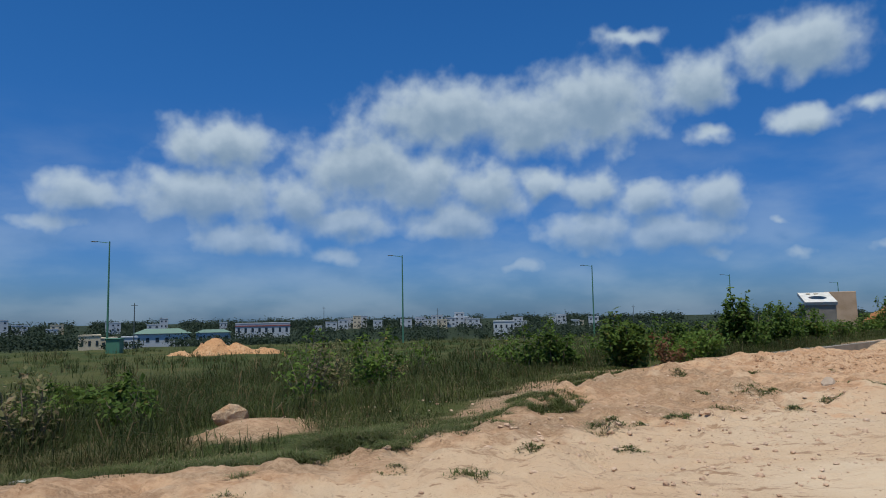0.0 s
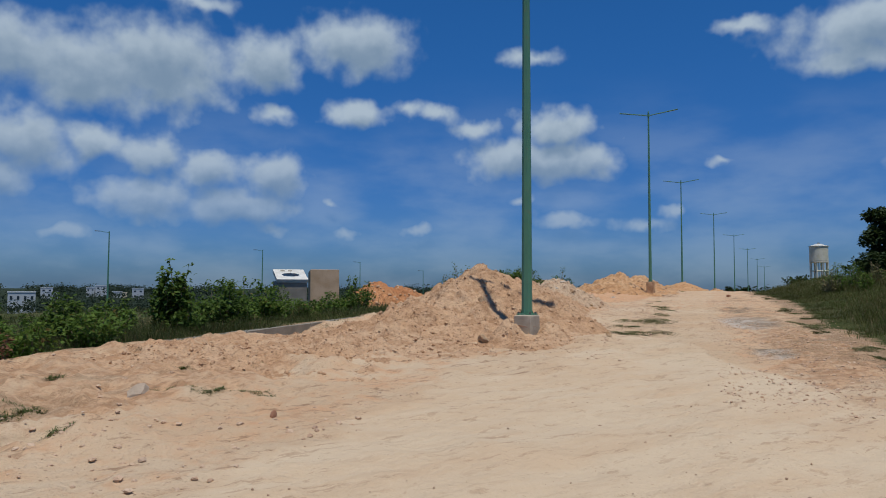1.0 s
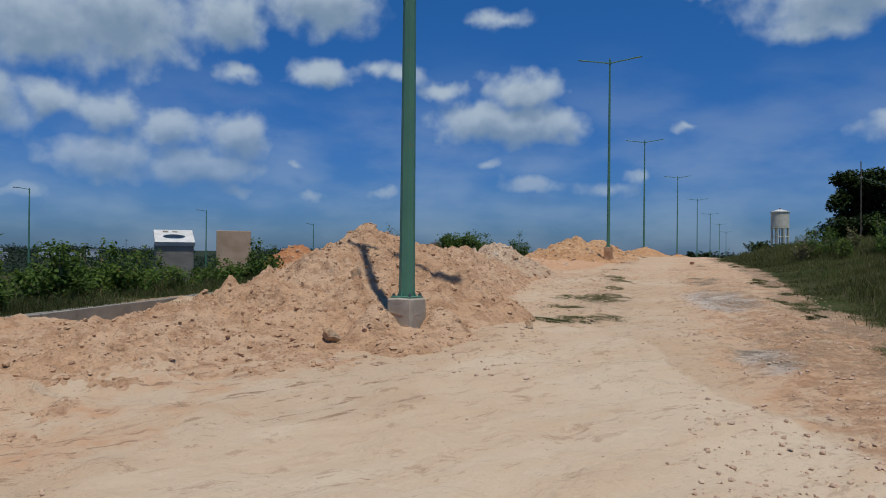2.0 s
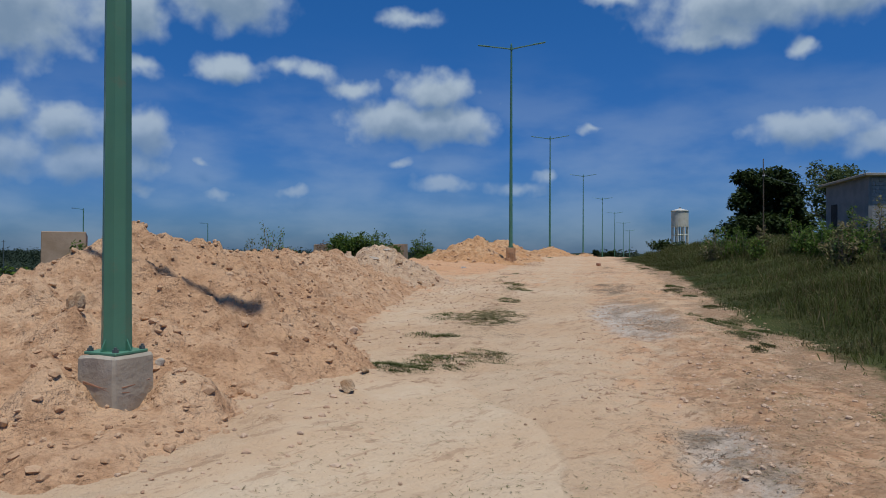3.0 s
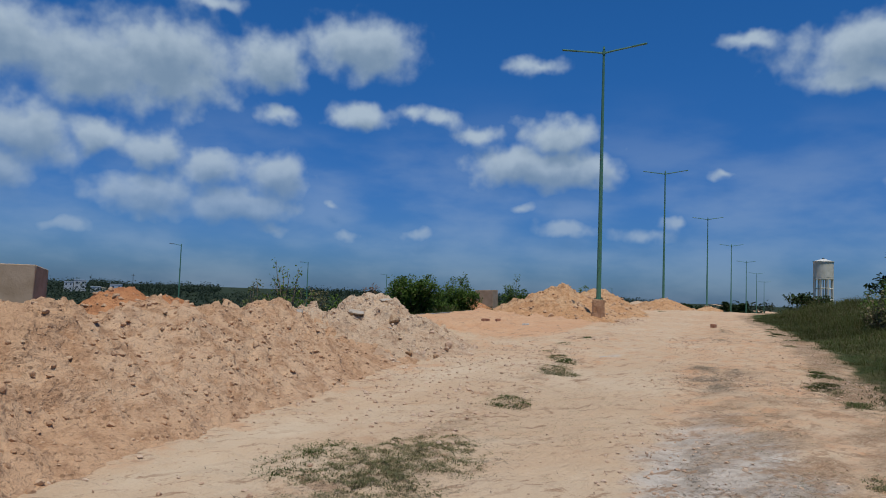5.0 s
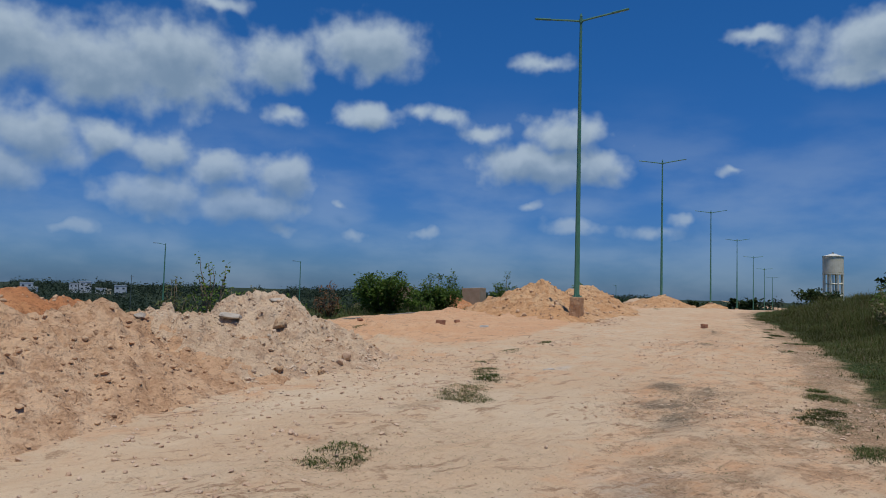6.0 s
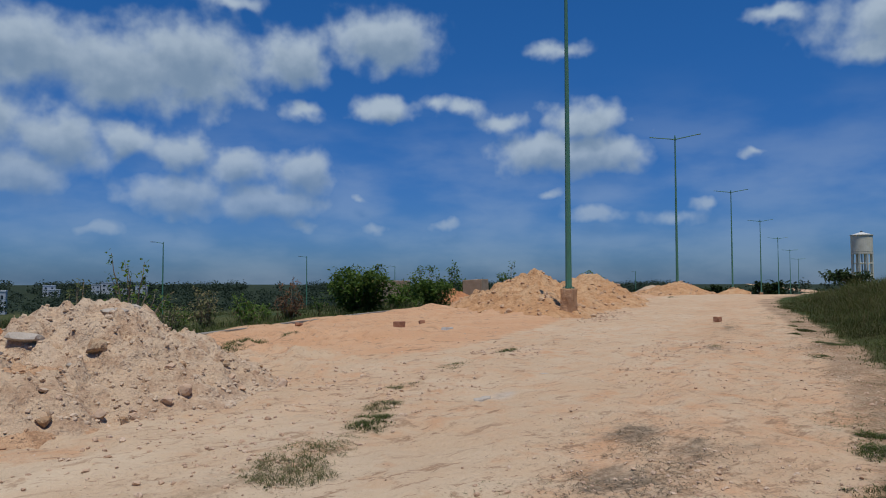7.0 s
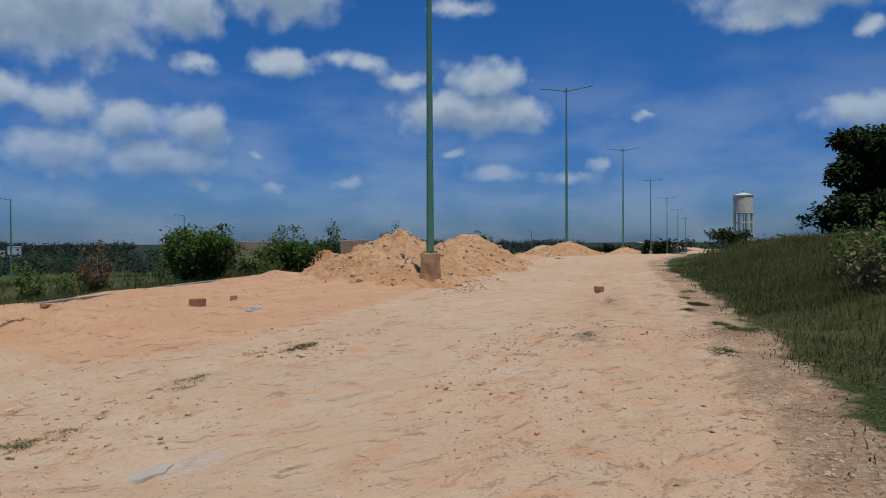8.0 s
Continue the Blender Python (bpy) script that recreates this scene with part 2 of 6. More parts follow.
    patches = n.math("ADD", n.noise(2.6, 7, 0.75), n.math("MULTIPLY", n.attr("thatch"), 0.135))
    c = n.mix(n.math("MULTIPLY", n.ramp(patches, 0.60, 0.65, 0, 0.72), loose), c, n.mix(n.ramp(crumbs, 0.4, 0.6), (0.25, 0.15, 0.085), (0.39, 0.25, 0.145)))
    c = n.mix(n.math("MULTIPLY", n.ramp(fine, 0.54, 0.75, 0.0, 0.35), n.ramp(rubble, 0.3, 0.6, 1.0, 0.25)), c, (0.61, 0.485, 0.345))
    turf = spread_of("turf", n.noise(1.3, 6, 0.7), 0.9)
    green = n.mix(n.ramp(n.noise(0.12, 4), 0.35, 0.65), (0.038, 0.056, 0.015), (0.078, 0.080, 0.027))
    green = n.mix(n.ramp(n.noise(0.9, 5), 0.5, 0.75), green, (0.095, 0.085, 0.035))
    green = n.mix(n.attr("scrub"), green, (0.026, 0.036, 0.018))
    c = n.mix(n.ramp(turf, 0.40, 0.62), c, green)
    first = n.bump(mid, 0.08, 0.8)
    second = n.bump(tracks, 0.06, 0.6, first)
    third = n.bump(n.math("MULTIPLY", lumps, loose), 0.08, 0.9, second)
    n.bump(n.math("MULTIPLY", fine, loose), 0.012, 0.9, third)
    return n.colour(c)


def leafy(name, a, b, dry=None, dry_from=0.8, glow=0.42):
    """Leaves or grass: varied from piece to piece, a little light passes through."""
    n = Nodes(name, 0.65, 0.15)
    r = n.island()
    c = n.mix(r, a, b)
    if dry:
        c = n.mix(n.ramp(n.math("FRACT", n.math("MULTIPLY", r, 7.31)), dry_from, dry_from + 0.08), c, dry)
    c = n.mix(n.ramp(n.noise(0.35, 3), 0.35, 0.7, 0, 0.5), c, tuple(x * 0.62 for x in a))
    n.colour(c)
    tr = n.t.nodes.new("ShaderNodeBsdfTranslucent")
    n.t.links.new(c, tr.inputs["Color"])
    ms = n.t.nodes.new("ShaderNodeMixShader")
    ms.inputs[0].default_value = glow
    out = n.t.nodes["Material Output"]
    n.t.links.new(n.b.outputs[0], ms.inputs[1])
    n.t.links.new(tr.outputs[0], ms.inputs[2])
    n.t.links.new(ms.outputs[0], out.inputs["Surface"])
    return n.m


def stone_like(name, a, b, scale=3.0, rough=0.9, stains=(0.2, 0.17, 0.14), amount=0.5, relief=0.02):
    n = Nodes(name, rough, 0.25)
    c = n.mix(n.ramp(n.noise(scale, 5), 0.35, 0.65), a, b)
    c = n.mix(n.ramp(n.noise(scale * 0.35, 5, 0.7), 0.5, 0.75, 0, amount), c, stains)
    c = n.mix(n.ramp(n.noise(scale * 9, 3), 0.55, 0.75, 0, 0.3), c, tuple(x * 0.6 for x in a))
    n.bump(n.noise(scale * 4, 6, 0.65), relief)
    return n.colour(c)


def painted(name, a, rough=0.45, metal=0.0, wear=(0.25, 0.22, 0.18), amount=0.35):
    n = Nodes(name, rough, 0.4)
    n.b.inputs["Metallic"].default_value = metal
    c = n.mix(n.ramp(n.noise(2.0, 4), 0.35, 0.65, 0, 0.5), a, tuple(x * 0.8 for x in a))
    c = n.mix(n.ramp(n.noise(6.0, 6, 0.7), 0.56, 0.75, 0, amount), c, wear)
    n.put(n.b.inputs["Roughness"], n.ramp(n.noise(5, 3), 0.3, 0.7, rough - 0.1, rough + 0.15))
    return n.colour(c)


M_GROUND = make_ground()
M_HEAP = soil("heap_soil", (0.490, 0.300, 0.168), (0.540, 0.362, 0.222), (0.320, 0.176, 0.092))
M_HEAP_PALE = soil("pale_rubble_soil", (0.50, 0.355, 0.228), (0.56, 0.418, 0.285), (0.38, 0.235, 0.138))
M_HEAP_ORANGE = soil("orange_soil", (0.49, 0.272, 0.130), (0.54, 0.350, 0.192), (0.35, 0.175, 0.078))
M_HEAP_RED = soil("red_soil", (0.42, 0.18, 0.075), (0.50, 0.245, 0.11), (0.26, 0.11, 0.05))
M_CLOD = stone_like("dry_clod", (0.50, 0.33, 0.21), (0.59, 0.43, 0.30), 4.0, 0.95, (0.30, 0.175, 0.105), 0.7)
M_CLOD_HEAP = stone_like("heap_clod", (0.465, 0.280, 0.155), (0.535, 0.360, 0.220), 4.0, 0.95, (0.34, 0.19, 0.10), 0.6)
M_CLOD_PALE = stone_like("pale_clod", (0.48, 0.34, 0.22), (0.57, 0.43, 0.30), 4.0, 0.95, (0.36, 0.22, 0.13), 0.6)
M_PEBBLE = stone_like("pebble", (0.36, 0.23, 0.145), (0.48, 0.335, 0.22), 5.0, 0.9, (0.15, 0.09, 0.06), 0.8)
M_ROCK = stone_like("sandstone", (0.42, 0.25, 0.13), (0.56, 0.42, 0.27), 4.0, 0.9, (0.22, 0.085, 0.035), 0.95, 0.06)
M_GREYROCK = stone_like("grey_stone", (0.40, 0.335, 0.26), (0.48, 0.41, 0.33), 3.0, 0.9, (0.26, 0.21, 0.17), 0.6, 0.03)
M_TANSTONE = stone_like("tan_stone", (0.36, 0.275, 0.195), (0.44, 0.345, 0.255), 3.0, 0.9, (0.25, 0.17, 0.11), 0.6, 0.03)
M_BRICK = stone_like("fired_clay", (0.30, 0.14, 0.08), (0.38, 0.2, 0.12), 5.0, 0.9, (0.20, 0.10, 0.06), 0.5)
M_CONCRETE = stone_like("concrete", (0.36, 0.31, 0.235), (0.45, 0.395, 0.31), 2.5, 0.85, (0.40, 0.28, 0.18), 0.6, 0.012)
M_PRECAST = stone_like("precast_concrete", (0.23, 0.205, 0.165), (0.30, 0.265, 0.215), 2.0, 0.85, (0.30, 0.22, 0.15), 0.6, 0.01)
M_DRAIN = stone_like("weathered_drain_concrete", (0.20, 0.185, 0.15), (0.28, 0.255, 0.205), 2.0, 0.9, (0.30, 0.20, 0.12), 0.8, 0.012)
M_LIMEWASH = stone_like("white_limewash", (0.52, 0.50, 0.44), (0.62, 0.60, 0.54), 3.0, 0.8, (0.40, 0.35, 0.28), 0.45, 0.01)
M_TANBOX = stone_like("mud_stained_concrete", (0.34, 0.235, 0.145), (0.42, 0.30, 0.20), 1.6, 0.9, (0.26, 0.17, 0.10), 0.5, 0.01)
M_BLOCK = stone_like("concrete_block", (0.27, 0.27, 0.26), (0.37, 0.36, 0.34), 2.0, 0.9, (0.20, 0.19, 0.17), 0.6, 0.012)
M_RENDERED = stone_like("grey_render", (0.20, 0.20, 0.195), (0.25, 0.25, 0.24), 1.2, 0.9, (0.15, 0.145, 0.135), 0.6, 0.008)
# Near-black panel colour for the shade inside the house's window and doorway.
M_DARK = stone_like("opening_shade", (0.015, 0.015, 0.015), (0.03, 0.03, 0.03), 2.0, 0.7)
M_TANK = stone_like("weathered_tank_concrete", (0.62, 0.56, 0.41), (0.70, 0.64, 0.50), 0.8, 0.85, (0.30, 0.24, 0.16), 0.5, 0.01)
M_GREEN = painted("green_enamel", (0.085, 0.215, 0.135), 0.42, 0.0, (0.17, 0.16, 0.10), 0.5)
M_STEEL = painted("grey_steel", (0.10, 0.12, 0.12), 0.5, 0.3)
M_RUST = painted("rusty_rebar", (0.13, 0.075, 0.045), 0.8, 0.2)
M_MUDCAKE = stone_like("caked_mud", (0.42, 0.24, 0.125), (0.50, 0.31, 0.175), 3.0, 0.95, (0.32, 0.17, 0.09), 0.6, 0.05)
M_CABLE = painted("twisted_tie_wire", (0.33, 0.17, 0.10), 0.7)
M_WALL_WHITE = painted("white_plaster", (0.50, 0.52, 0.53), 0.8, 0.0, (0.35, 0.33, 0.3), 0.5)
M_WALL_CREAM = painted("cream_plaster", (0.62, 0.52, 0.36), 0.8, 0.0, (0.35, 0.3, 0.22), 0.5)
M_ROOF_GREEN = painted("green_roof_sheet", (0.14, 0.215, 0.165), 0.8)
M_ROOF_RED = painted("red_trim", (0.30, 0.09, 0.07), 0.7)
M_GLASS = painted("dark_window_glass", (0.03, 0.045, 0.06), 0.15)
M_BARK = stone_like("bark", (0.11, 0.08, 0.055), (0.17, 0.13, 0.09), 6.0, 0.95, (0.06, 0.045, 0.03), 0.6, 0.03)
M_TWIG = stone_like("pale_twig", (0.20, 0.15, 0.10), (0.28, 0.22, 0.15), 6.0, 0.95, (0.12, 0.09, 0.06), 0.6)
M_GRASS = leafy("tall_grass", (0.060, 0.072, 0.018), (0.112, 0.114, 0.034), (0.17, 0.13, 0.068), 0.80)
M_FIELD = leafy("field_grass", (0.044, 0.064, 0.017), (0.088, 0.104, 0.034), (0.20, 0.14, 0.07), 0.82)
M_GRASS_FRESH = leafy("fresh_grass", (0.078, 0.102, 0.026), (0.135, 0.152, 0.046), (0.25, 0.19, 0.10), 0.84)
M_GRASS_DRY = leafy("trodden_grass", (0.155, 0.160, 0.062), (0.245, 0.225, 0.105), (0.31, 0.235, 0.13), 0.70)
M_STRAW = leafy("dry_straw", (0.20, 0.135, 0.075), (0.33, 0.235, 0.13), (0.13, 0.085, 0.045), 0.6, 0.2)
M_STRAW_DARK = leafy("rotted_straw", (0.085, 0.068, 0.042), (0.16, 0.125, 0.075), (0.24, 0.18, 0.10), 0.8, 0.2)
M_SEDGE = leafy("blue_green_grass", (0.088, 0.112, 0.034), (0.160, 0.180, 0.066), (0.28, 0.24, 0.13), 0.86)
M_WEED = leafy("weed_leaf", (0.081, 0.142, 0.024), (0.155, 0.223, 0.041), (0.216, 0.135, 0.054), 0.93)
M_BUSH = leafy("bush_leaf", (0.054, 0.102, 0.018), (0.126, 0.186, 0.036), (0.180, 0.156, 0.042), 0.94)
M_BUSH_BRIGHT = leafy("bright_bush_leaf", (0.060, 0.105, 0.018), (0.125, 0.180, 0.036), (0.18, 0.15, 0.04), 0.93)
M_DEAD = leafy("withered_leaf", (0.17, 0.085, 0.045), (0.22, 0.12, 0.06))
M_TREE = leafy("dark_tree_leaf", (0.020, 0.036, 0.011), (0.052, 0.076, 0.020), glow=0.25)
M_TREE_PALE = leafy("pale_tree_leaf", (0.06, 0.09, 0.03), (0.12, 0.15, 0.06), glow=0.3)
# Far leaves tinted bluish: the haze of distance is put into their colour.
M_FARWOOD = leafy("hazy_far_tree_leaf", (0.026, 0.042, 0.026), (0.040, 0.060, 0.036), glow=0.3)

# ---- the lie of the land ----
ROAD = np.array((0.8, 0.6))
LEFT = np.array((-0.6, 0.8))


def uv_of(x, y):
    return 0.8 * x + 0.6 * y, -0.6 * x + 0.8 * y


def xy_of(u, v):
    return 0.8 * u - 0.6 * v, 0.6 * u + 0.8 * v


def hashed(ix, iy, seed):
    h = (ix.astype(np.int64) * 374761393 + iy.astype(np.int64) * 668265263 + seed * 974711) & 0x7FFFFFFF
    h = ((h ^ (h >> 13)) * 1274126177) & 0x7FFFFFFF
    return ((h ^ (h >> 16)) & 0xFFFF) / 65535.0


def value_noise(x, y, seed=0):
    ix, iy = np.floor(x), np.floor(y)
    fx, fy = x - ix, y - iy
    fx, fy = fx * fx * (3 - 2 * fx), fy * fy * (3 - 2 * fy)
    a, b = hashed(ix, iy, seed), hashed(ix + 1, iy, seed)
    c, d = hashed(ix, iy + 1, seed), hashed(ix + 1, iy + 1, seed)
    return (a * (1 - fx) + b * fx) * (1 - fy) + (c * (1 - fx) + d * fx) * fy - 0.5


def fbm(x, y, size, octaves=4, seed=0, gain=0.5):
    x, y = np.asarray(x, float), np.asarray(y, float)
    out, amp, k = 0.0, 1.0, 1.0 / size
    for o in range(octaves):
        c, s = math.cos(o * 1.1), math.sin(o * 1.1)
        out = out + amp * value_noise((c * x - s * y) * k, (s * x + c * y) * k, seed + o * 17)
        amp, k = amp * gain, k * 2.03
    return out


def step(x, lo, hi):
    t = np.clip((x - lo) / (hi - lo), 0, 1)
    return t * t * (3 - 2 * t)


def bend(u):
    """How far the road's middle moves to the right on its way."""
    return -0.113 * np.clip(u - 66, 0, 400) * step(u, 60, 84)


def crown(u):
    """The road's height along its line."""
    return np.interp(u, [-400, 0, 20, 53, 70, 84, 98, 115, 147, 179, 210, 260, 2000], [-1.5, 0.0, 0.376, 1.0, 1.2, 1.25, 1.08, 0.75, -0.2, -1.1, -2.3, -3.2, -4])


def left_edge(u):
    return np.interp(u, [-60, 0.5, 3.5, 6, 9, 13, 40, 44, 56, 62, 75, 400], [7.2, 6.9, 6.0, 7.0, 8.6, 9.7, 9.7, 9.6, 9.6, 8.5, 7.0, 6.0])


def right_edge(u):
    return np.interp(u, [-60, 10, 22, 30, 40, 50, 65, 400], [-5.0, -3.7, -2.9, -2.85, -3.5, -3.65, -3.25, -3.2])


def land(x, y):
    """Height of the ground, before its small roughness."""
    u, v = uv_of(x, y)
    w = v - bend(u)
    z = crown(u)
    r = np.hypot(x - 10, y - 8)
    out = np.clip(w - left_edge(u), 0, 2000)
    low = -1.1 - 0.033 * np.clip(r - 75, 0, 235) + 0.016 * np.clip(r - 380, 0, 330) - 0.02 * step(r, 900, 3000) * 100
    k = step(out, 6, 48)
    field_z = z - (0.10 + 0.28 * step(u, 6, 14)) * step(out, 0.3, 6) - 0.012 * out
    left_z = field_z * (1 - k) + low * k
    bank_out = np.clip(right_edge(u) - 0.7 - w, 0, 2000)
    bank = 0.85 * step(bank_out, 0.2, 5.5) + 1.05 * step(bank_out, 4, 17) + 0.5 * step(bank_out, 14, 40)
    bank = bank * (0.25 + 0.75 * step(u, 2, 24)) * (1 - 0.75 * step(u, 62, 105))
    right_far = -3.0 * step(bank_out, 60, 250) - 0.012 * np.clip(bank_out - 250, 0, 300)
    z = np.where(out > 0, left_z, z + bank + right_far)
    berm = 0.13 * np.exp(-(((w - left_edge(u) + 0.6) / 1.4) ** 2)) * step(u, -8, 3) * (1 - step(u, 11, 15))
    deck = 0.10 * step(u, 40.5, 44) * (1 - step(u, 56, 60)) * step(w, 2.2, 4.2) * (1 - step(w, 9.0, 9.8))
    pit = -0.55 * np.exp(-(((u - 21.6) / 1.5) ** 2)) * step(w, 7.9, 8.8) * (1 - step(w, 9.85, 10.0))
    mound = 0.16 * np.exp(-(((u - 3.4) / 0.75) ** 2) - (((w - 8.9) / 0.65) ** 2))
    lip = 0.11 * np.exp(-(((w - 9.55) / 0.45) ** 2)) * step(u, 11, 14) * (1 - np.exp(-(((u - 21.6) / 2.0) ** 2))) * (1 - step(u, 34, 40))
    swell = 0.12 * np.exp(-(((u - 20.3) / 2.2) ** 2) - (((w - 2.4) / 1.6) ** 2))
    return z + berm + deck + pit + mound + lip + swell


def rough(x, y):
    u, v = uv_of(x, y)
    w = v - bend(u)
    bare = step(w, right_edge(u) - 1, right_edge(u) + 0.5) * (1 - step(w, left_edge(u) - 0.3, left_edge(u) + 0.4))
    verge = step(w, 3.2, 5.5) * bare
    broad = fbm(x, y, 3.2, 3, 3) * 0.075 * (0.4 + 0.6 * step(u, 2, 6))
    ruts = (np.cos((w + 0.35 + fbm(u, w, 9, 2, 8) * 0.6) * 2 * math.pi / 1.75) * 0.016) * (1 - step(np.abs(w + 0.9), 2.2, 3.4))
    clods = fbm(x, y, 0.42, 4, 5, 0.65) * (0.046 + 0.095 * verge)
    clods = clods + np.clip(fbm(x, y, 0.26, 2, 15) - 0.22, 0, 1) * 0.10
    chunks = np.clip(fbm(x, y, 0.8, 4, 9, 0.6) - 0.12, 0, 1) * 0.30 * verge * (0.35 + 0.65 * step(u, 3, 8))
    wild = fbm(x, y, 2.4, 4, 21) * 0.2
    near = 1 - step(np.hypot(x - 20, y - 14), 60, 160)
    return (bare * (broad + ruts + clods + chunks) + (1 - bare) * wild) * near


def ground_z(x, y):
    return land(x, y) + rough(x, y)


def gz(x, y):
    return float(ground_z(np.array([float(x)]), np.array([float(y)]))[0])


def mesh_from(name, verts, faces, smooth=False):
    """A mesh from arrays of vertices and of faces with equal corners."""
    me = bpy.data.meshes.new(name)
    verts, faces = np.asarray(verts, np.float32), np.asarray(faces, np.int32)
    n, k = faces.shape
    me.vertices.add(len(verts))
    me.vertices.foreach_set("co", verts.ravel())
    me.loops.add(n * k)
    me.loops.foreach_set("vertex_index", faces.ravel())
    me.polygons.add(n)
    me.polygons.foreach_set("loop_start", np.arange(0, n * k, k, dtype=np.int32))
    me.polygons.foreach_set("use_smooth", np.full(n, smooth))
    me.update(calc_edges=True)
    return me


def spread(lo, hi, fine_step, far, growth=1.16):
    mid = list(np.arange(lo, hi + fine_step / 2, fine_step))
    left, right, s = [], [], fine_step
    while (lo if not left else left[-1]) > -far:
        s *= growth
        left.append((lo if not left else left[-1]) - s)
    s = fine_step
    while (hi if not right else right[-1]) < far:
        s *= growth
        right.append((hi if not right else right[-1]) + s)
    return np.array(left[::-1] + mid + right)


def grid_faces(rows, cols):
    i = np.arange(rows * cols).reshape(rows, cols)
    return np.stack([i[:-1, :-1], i[1:, :-1], i[1:, 1:], i[:-1, 1:]], -1).reshape(-1, 4)


def add_attr(me, name, values):
    me.attributes.new(name, "FLOAT", "POINT").data.foreach_set("value", np.asarray(values, np.float32))


# Dark mats of rotted straw and soot trodden into the road: along, across, their half widths, strength.
MATS = [
    (19.67, -1.35, 0.45, 0.26, 0.85), (18.94, -1.58, 0.42, 0.34, 0.85), (17.9, -3.0, 0.7, 0.3, 0.7),
    (26.9, -1.8, 0.9, 0.35, 0.72), (28.4, -1.3, 0.6, 0.22, 0.66), (34.2, -1.6, 1.3, 0.38, 0.74), (36.6, -1.35, 0.75, 0.36, 0.85),
    (36.1, -1.9, 0.6, 0.32, 0.8), (35.25, -1.4, 0.5, 0.5, 0.85), (35.8, -4.2, 1.6, 0.35, 0.7), (44.2, -1.9, 0.5, 0.22, 0.75),
    (49.8, -2.1, 1.1, 0.3, 0.75), (24.6, 0.6, 1.0, 0.25, 0.5), (27.3, 0.95, 1.2, 0.5, 0.42),
]


def make_terrain():
    us, vs = spread(1.0, 44.0, 0.10, 2600), spread(-4.5, 10.5, 0.095, 2600)
    uu, vv = np.meshgrid(us, vs, indexing="ij")
    x, y = xy_of(uu.ravel(), vv.ravel())
    z = ground_z(x, y)
    me = mesh_from("ground", np.stack([x, y, z], 1), grid_faces(len(us), len(vs)), True)
    u, v = uv_of(x, y)
    w = v - bend(u)
    le, re = left_edge(u), right_edge(u)
    turf = np.maximum(step(w, le + 0.1, le + 2.2), 1 - step(w, re - 1.7, re + 0.1))
    turf = turf * (1 - 0.95 * np.exp(-(((u - 3.4) / 1.0) ** 2) - (((w - 8.9) / 0.9) ** 2)))
    add_attr(me, "turf", turf)
    add_attr(me, "scrub", step(np.hypot(x, y), 230, 400))
    orange = step(u, 38, 45) * step(w, 2.0, 3.6) * (1 - 0.5 * step(u, 64, 80))
    orange = np.maximum(orange, 0.22 * step(u, 30, 36) * step(w, 0.8, 2.0))
    orange = np.maximum(orange, 0.38 * step(u, 29, 38) * step(w, re, re + 1.5) * (1 - step(u, 70, 100)))
    orange = np.maximum(orange, 0.40 * step(w, 1.8, 3.4) * step(u, 5, 10) * (1 - step(u, 34, 38)))
    orange = np.maximum(orange, 0.42 * (1 - step(w, -1.2, 0.2)) * step(u, 12, 18))
    add_attr(me, "orange", orange)
    brink = np.interp(u, [4, 9, 14, 17, 19.5, 22], [-6.0, -3.4, -1.9, -1.0, -0.3, 0.9]) + fbm(x, y, 1.6, 3, 33) * 0.5
    reach = np.interp(u, [8, 13, 17, 20], [3.2, 2.6, 1.7, 1.3]) + fbm(x, y, 1.3, 3, 35) * 0.9
    worn = 0.85 * step(u, 1, 9) * (1 - step(u, 20.5, 22.5)) * step(w, brink - 0.2, brink + 0.25) * (1 - step(w, reach - 0.8, reach + 0.8))
    for mid, wide, much, u0, u1 in ((-0.15, 0.6, 0.36, 22, 90), (-2.55, 0.5, 0.30, 16, 90), (2.35, 0.7, 0.46, 21, 42)):
        worn = np.maximum(worn, much * np.exp(-(((w - mid + 0.25 * np.sin(u * 0.16)) / wide) ** 2)) * step(u, u0, u0 + 6) * (1 - step(u, u1 - 5, u1)))
    add_attr(me, "worn", worn)
    rubble = 0.56 * step(w, 3.8, 6.0) * (1 - step(u, 18, 24))
    rubble = np.maximum(rubble, 0.58 * step(u, 11, 17) * (1 - step(u, 33, 39)) * (1 - step(w, -1.9, -0.6)) * (0.4 + 0.6 * (1 - step(u, 23, 27))))
    rubble = np.maximum(rubble, 0.34 * np.exp(-(((w - 1.5) / 1.0) ** 2)) * step(u, 20, 23) * (1 - step(u, 40, 46)))
    add_attr(me, "rubble", rubble)
    thatch = 0.55 * step(u, 14, 20) * (1 - step(w, -1.6, -0.4)) * step(w, re - 0.8, re + 0.4)
    thatch = np.maximum(thatch, 0.74 * (1 - step(w, re - 0.3, re + 0.75)))
    thatch = np.maximum(thatch, 0.70 * step(w, le - 0.8, le + 0.8))
    thatch = np.maximum(thatch, 0.66 * step(w, 4.0, 6.0) * (1 - step(u, 10, 16)))
    thatch = np.maximum(thatch, 0.45 * np.exp(-(((w - 1.2) / 0.5) ** 2)) * step(u, 19, 22))
    add_attr(me, "thatch", thatch * (1 - 0.75 * step(u, 34, 40) * step(w, re - 0.2, re + 0.6)))
    grey = 1.0 * np.exp(-(((w + 1.55) / 0.95) ** 2) - (((u - 28.2) / 4.0) ** 2))
